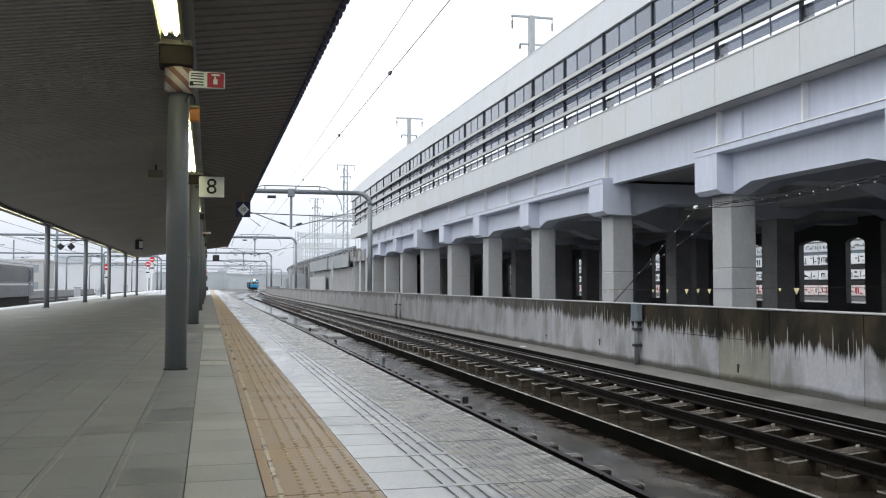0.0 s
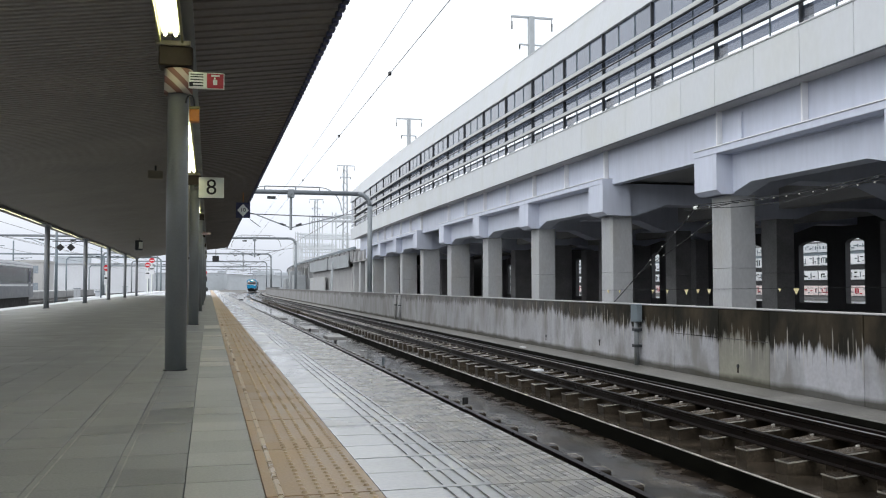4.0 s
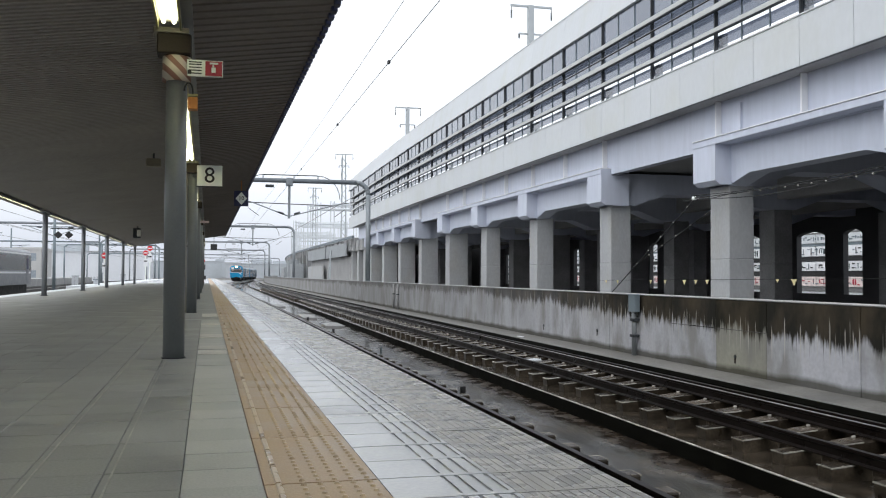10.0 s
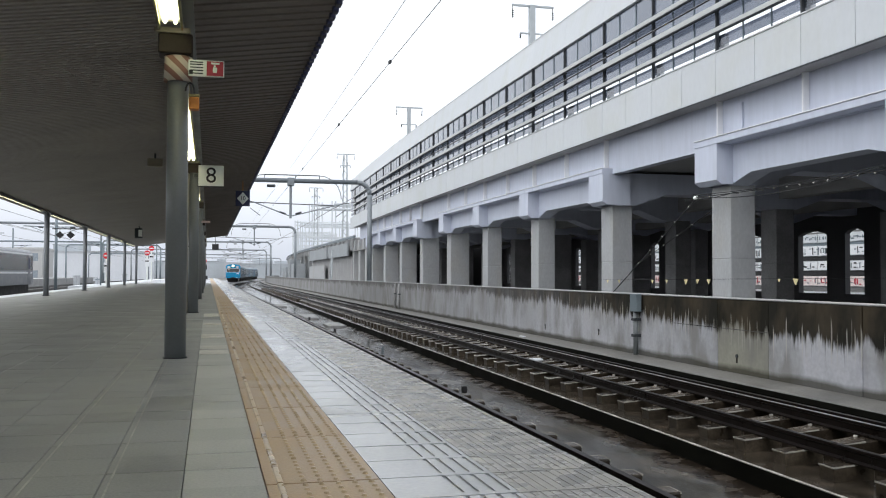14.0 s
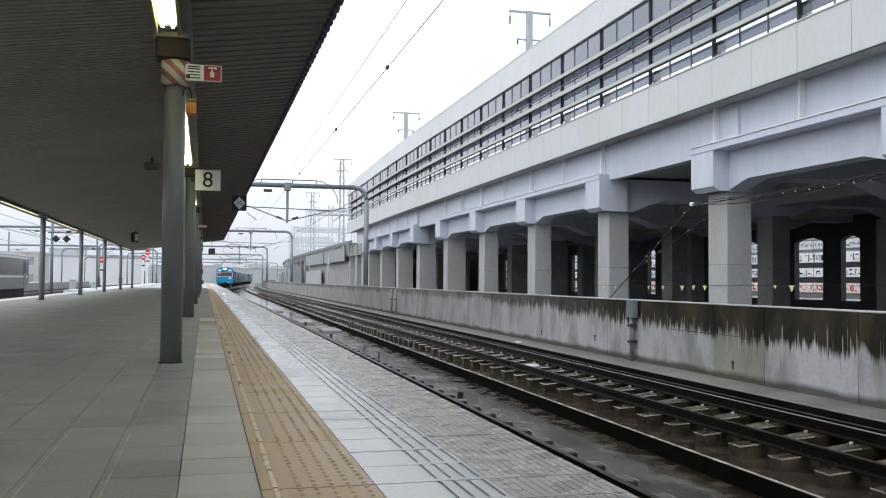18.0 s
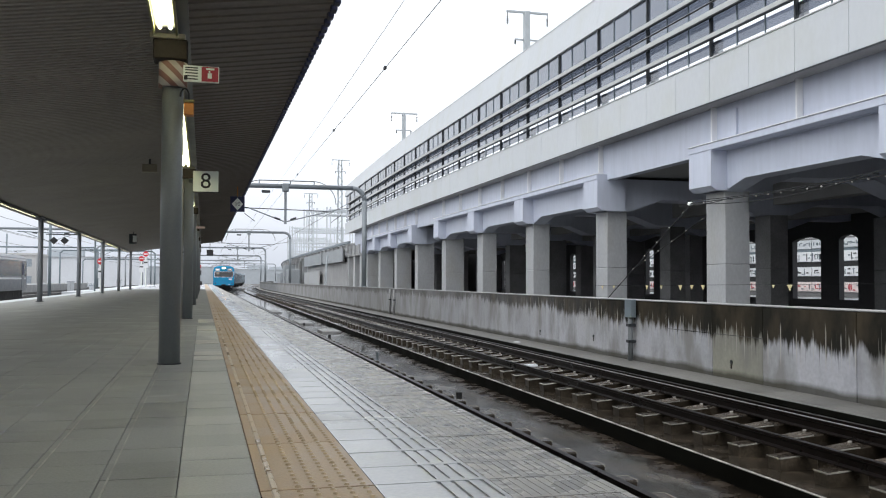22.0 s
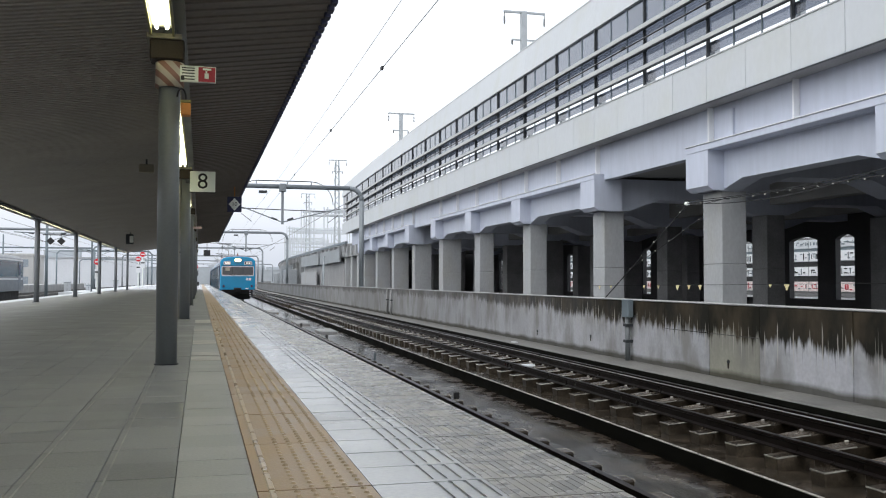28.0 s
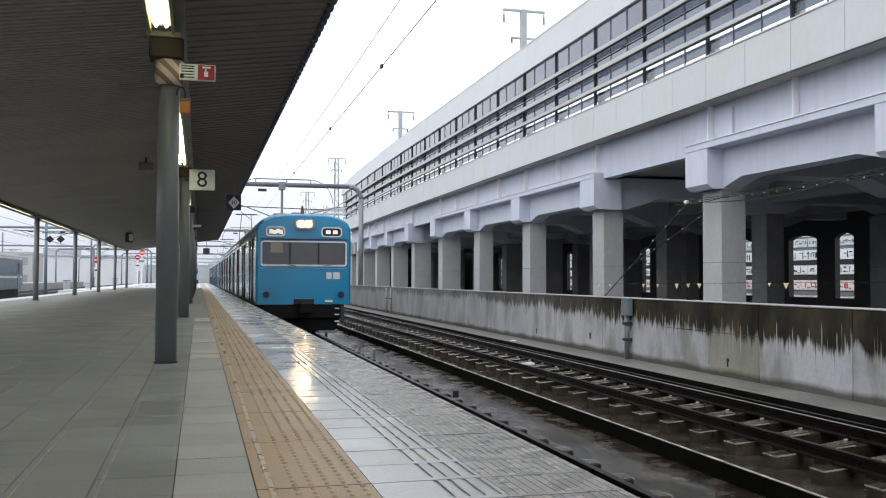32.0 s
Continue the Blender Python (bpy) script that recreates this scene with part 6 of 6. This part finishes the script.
me_n = mesh_of("near_block", bevel(boxes((-0.84, -0.36, -0.12, 0.12, -0.24, -0.006)), 0.012), M_SLEEP)
me_o = mesh_of("far_block", bevel(boxes((-0.2, 1.0, -0.12, 0.12, -0.30, -0.006)), 0.012), M_NTOP)
me_nt = mesh_of("wet_top", boxes((-0.825, -0.37, -0.105, 0.105, -0.0055, 0.001)), M_NTOP)
me_ot = mesh_of("bearing_plate", bevel(prism(bmesh.new(), [(-0.19, -0.0055), (0.19, -0.0055), (0.19, 0.022), (-0.19, 0.008)], "y", -0.1, 0.1), 0.004), M_BTOP)
me_nr = mesh_of("edge_rim", rim(-0.842, -0.56, -0.121, 0.121, 0.0, "lf", 0.006), M_LIP)
me_or = mesh_of("edge_rim", rim(-0.202, 0.19, -0.121, 0.121, 0.0, "lf", 0.005), M_LIP)
# wider, brighter strips for blocks farther off, where the painted glint grows
me_nw = mesh_of("edge_rim", rim(-0.842, -0.56, -0.121, 0.121, 0.0, "lf", 0.016), M_RIM)
me_ow = mesh_of("edge_rim", rim(-0.202, 0.19, -0.121, 0.121, 0.0, "lf", 0.014), M_RIM)
me_c = mesh_of("rail_clip", bevel(boxes((-0.05, 0.05, -0.06, 0.06, 0, 0.05)), 0.012), M_RAIL)
me_k = mesh_of("clip_bolt", bevel(boxes((-0.03, 0.02, -0.014, 0.014, 0, 0.03)), 0.008), M_LIP)
tilt = math.atan2(0.085, 1.063)
rng = random.Random(8)
far_s, far_t = bmesh.new(), bmesh.new()
for k in range(150):
    y = 4.9 + 0.815 * k
    z = -1.16
    if k < 80:
        turn = Matrix.Translation((TRACK_B, y, z)) @ Matrix.Rotation(-tilt, 4, "Y") @ Matrix.Rotation(rng.uniform(-0.015, 0.015), 4, "Z")
        for me_body, me_top, me_rim, clips, bolts in ((me_n, me_nt, me_nr, (-0.43,), ((-0.52, -0.085),)), (me_o, me_ot, me_or, (), ((0.20, 0.06),))):
            s = new("rail_block", me_body)
            s.matrix_basis = turn
            s.parent = track_b
            for nm, me in ((me_top.name.split(".")[0], me_top), ("edge_rim", me_rim if k < 14 else (me_nw if me_body is me_n else me_ow))):
                c = new(nm, me)
                c.parent = s
            if k < 40:
                for cx in clips:
                    c = new("rail_clip", me_c)
                    c.parent = s
                    c.location = (cx, 0, 0.001)
                for cx, cy in bolts:
                    c = new("clip_bolt", me_k)
                    c.parent = s
                    c.location = (cx, cy, 0.001 if me_body is me_n else 0.012)
    else:
        box(far_s, TRACK_B - 1.0, TRACK_B + 1.05, y - 0.13, y + 0.13, -1.4, -1.166)
        box(far_t, TRACK_B - 0.9, TRACK_B - 0.4, y - 0.12, y + 0.12, -1.165, -1.16)
        box(far_t, TRACK_B - 0.2, TRACK_B + 0.9, y - 0.12, y + 0.12, -1.145, -1.14)
tagged(part("far_blocks", far_s, M_SLEEP, track_b), kind="stuff")
tagged(part("far_wet_tops", far_t, M_BTOP, track_b), kind="stuff")
me_b = mesh_of("rail_block", bevel(boxes((-0.2, 0.46, -0.11, 0.11, -0.6, -0.004)), 0.012), M_NTOP)
me_bt = mesh_of("wet_top", boxes((-0.19, 0.448, -0.097, 0.097, -0.0035, 0.001)), M_BTOP)
bm = boxes((0.449, 0.461, -0.111, 0.111, -0.014, 0.003), (0.05, 0.449, 0.1, 0.111, -0.014, 0.003))
me_br = mesh_of("edge_rim", bm, M_LIP)
for k in range(90):
    for sx in (-0.533, 0.533):
        blk = piece("rail_block", me_b, track_a, TRACK_A + sx, 3.65 + 0.72 * k, -1.15)
        if sx > 0 and k < 60:
            for nm, me in (("wet_top", me_bt), ("edge_rim", me_br)):
                c = new(nm, me)
                c.parent = blk
chip = thing("white_plate", "white plate lying between the rails of the outer track", "plate", pose(6.78, 18.9, -1.10, 0, 0, 20))
part("plate", bevel(boxes((-0.13, 0.13, -0.11, 0.11, -0.26, -0.01)), 0.02), M_FASC, chip)
chip = thing("white_plate", "small white plate lying on the wall ledge", "plate", pose(8.36, 24.45, -1.02, 0, 0, 8))
part("plate", bevel(boxes((-0.06, 0.06, -0.1, 0.1, -0.002, 0.02)), 0.008), M_TRIM, chip)
for x, y in ((4.67, 17.1), (4.57, 36.2), (4.57, 46.4)):
    mk = thing("track_marker", "small black marker block beside the platform track", "marker", pose(x, y, BED_Z), group="marker blocks")
    part("block", bevel(boxes((-0.05, 0.05, -0.05, 0.05, 0, 0.12)), 0.01), M_INK, mk)
mk = thing("track_marker", "short grey marker post beside the platform track", "marker", pose(4.43, 24.7, BED_Z))
part("post", tube(bmesh.new(), (0, 0, 0), (0, 0, 0.3), 0.03, 8), M_POLE, mk)
for x, y, w, d in ((5.0, 39.0, 0.8, 1.8), (4.7, 46.5, 0.7, 3.6), (4.3, 63, 0.8, 5)):
    cv = thing("cable_cover", "pale wet concrete cover beside the platform track", "cover", pose(x, y, BED_Z), group="covers")
    part("lid", bevel(boxes((-w / 2, w / 2, 0, d, -0.05, 0.10)), 0.02), M_CONC, cv)


# ---- the bend of the outer track, its wall and the viaduct ----
for root in CURVED:
    curved(root, bend_x)
curved(viaduct, hall_x)
curved(low, lambda y: hall_x(max(y, 97.0)))

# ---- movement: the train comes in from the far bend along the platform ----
# the front's place along the way at each time
FRONT = [(0, 318), (2, 300), (3.5, 284), (6, 250), (8, 229), (10, 212), (13, 190), (17, 165), (20, 143), (22, 129), (24, 113), (25, 105), (28, 76), (30, 50), (32, 27.1)]


def front_y(t):
    total = weight = 0.0
    for d in range(-3, 4):
        w = 4 - abs(d)
        u = t + 0.25 * d
        if u > 32:
            total += w * (27.1 - 11.2 * (u - 32))
        elif u < 0:
            total += w * (318 - 9.0 * u)
        else:
            total += w * float(np.interp(u, [f[0] for f in FRONT], [f[1] for f in FRONT]))
        weight += w
    return total / weight


def motions():
    for c, behind in CARS:
        rows = []
        for k in range(0, 65):
            t = k / 2
            y0 = front_y(t) + behind
            a = Vector((smooth_x(y0 + 3), y0 + 3))
            b = Vector((smooth_x(y0 + 16.5), y0 + 16.5))
            turn = math.atan2(-(b.x - a.x), b.y - a.y)
            p = a - (b - a).normalized() * 3
            rows.append((t, Matrix.Translation((p.x, p.y, RAIL_Z + 0.95)) @ Matrix.Rotation(turn, 4, "Z")))
        walk(c, rows)


motions()
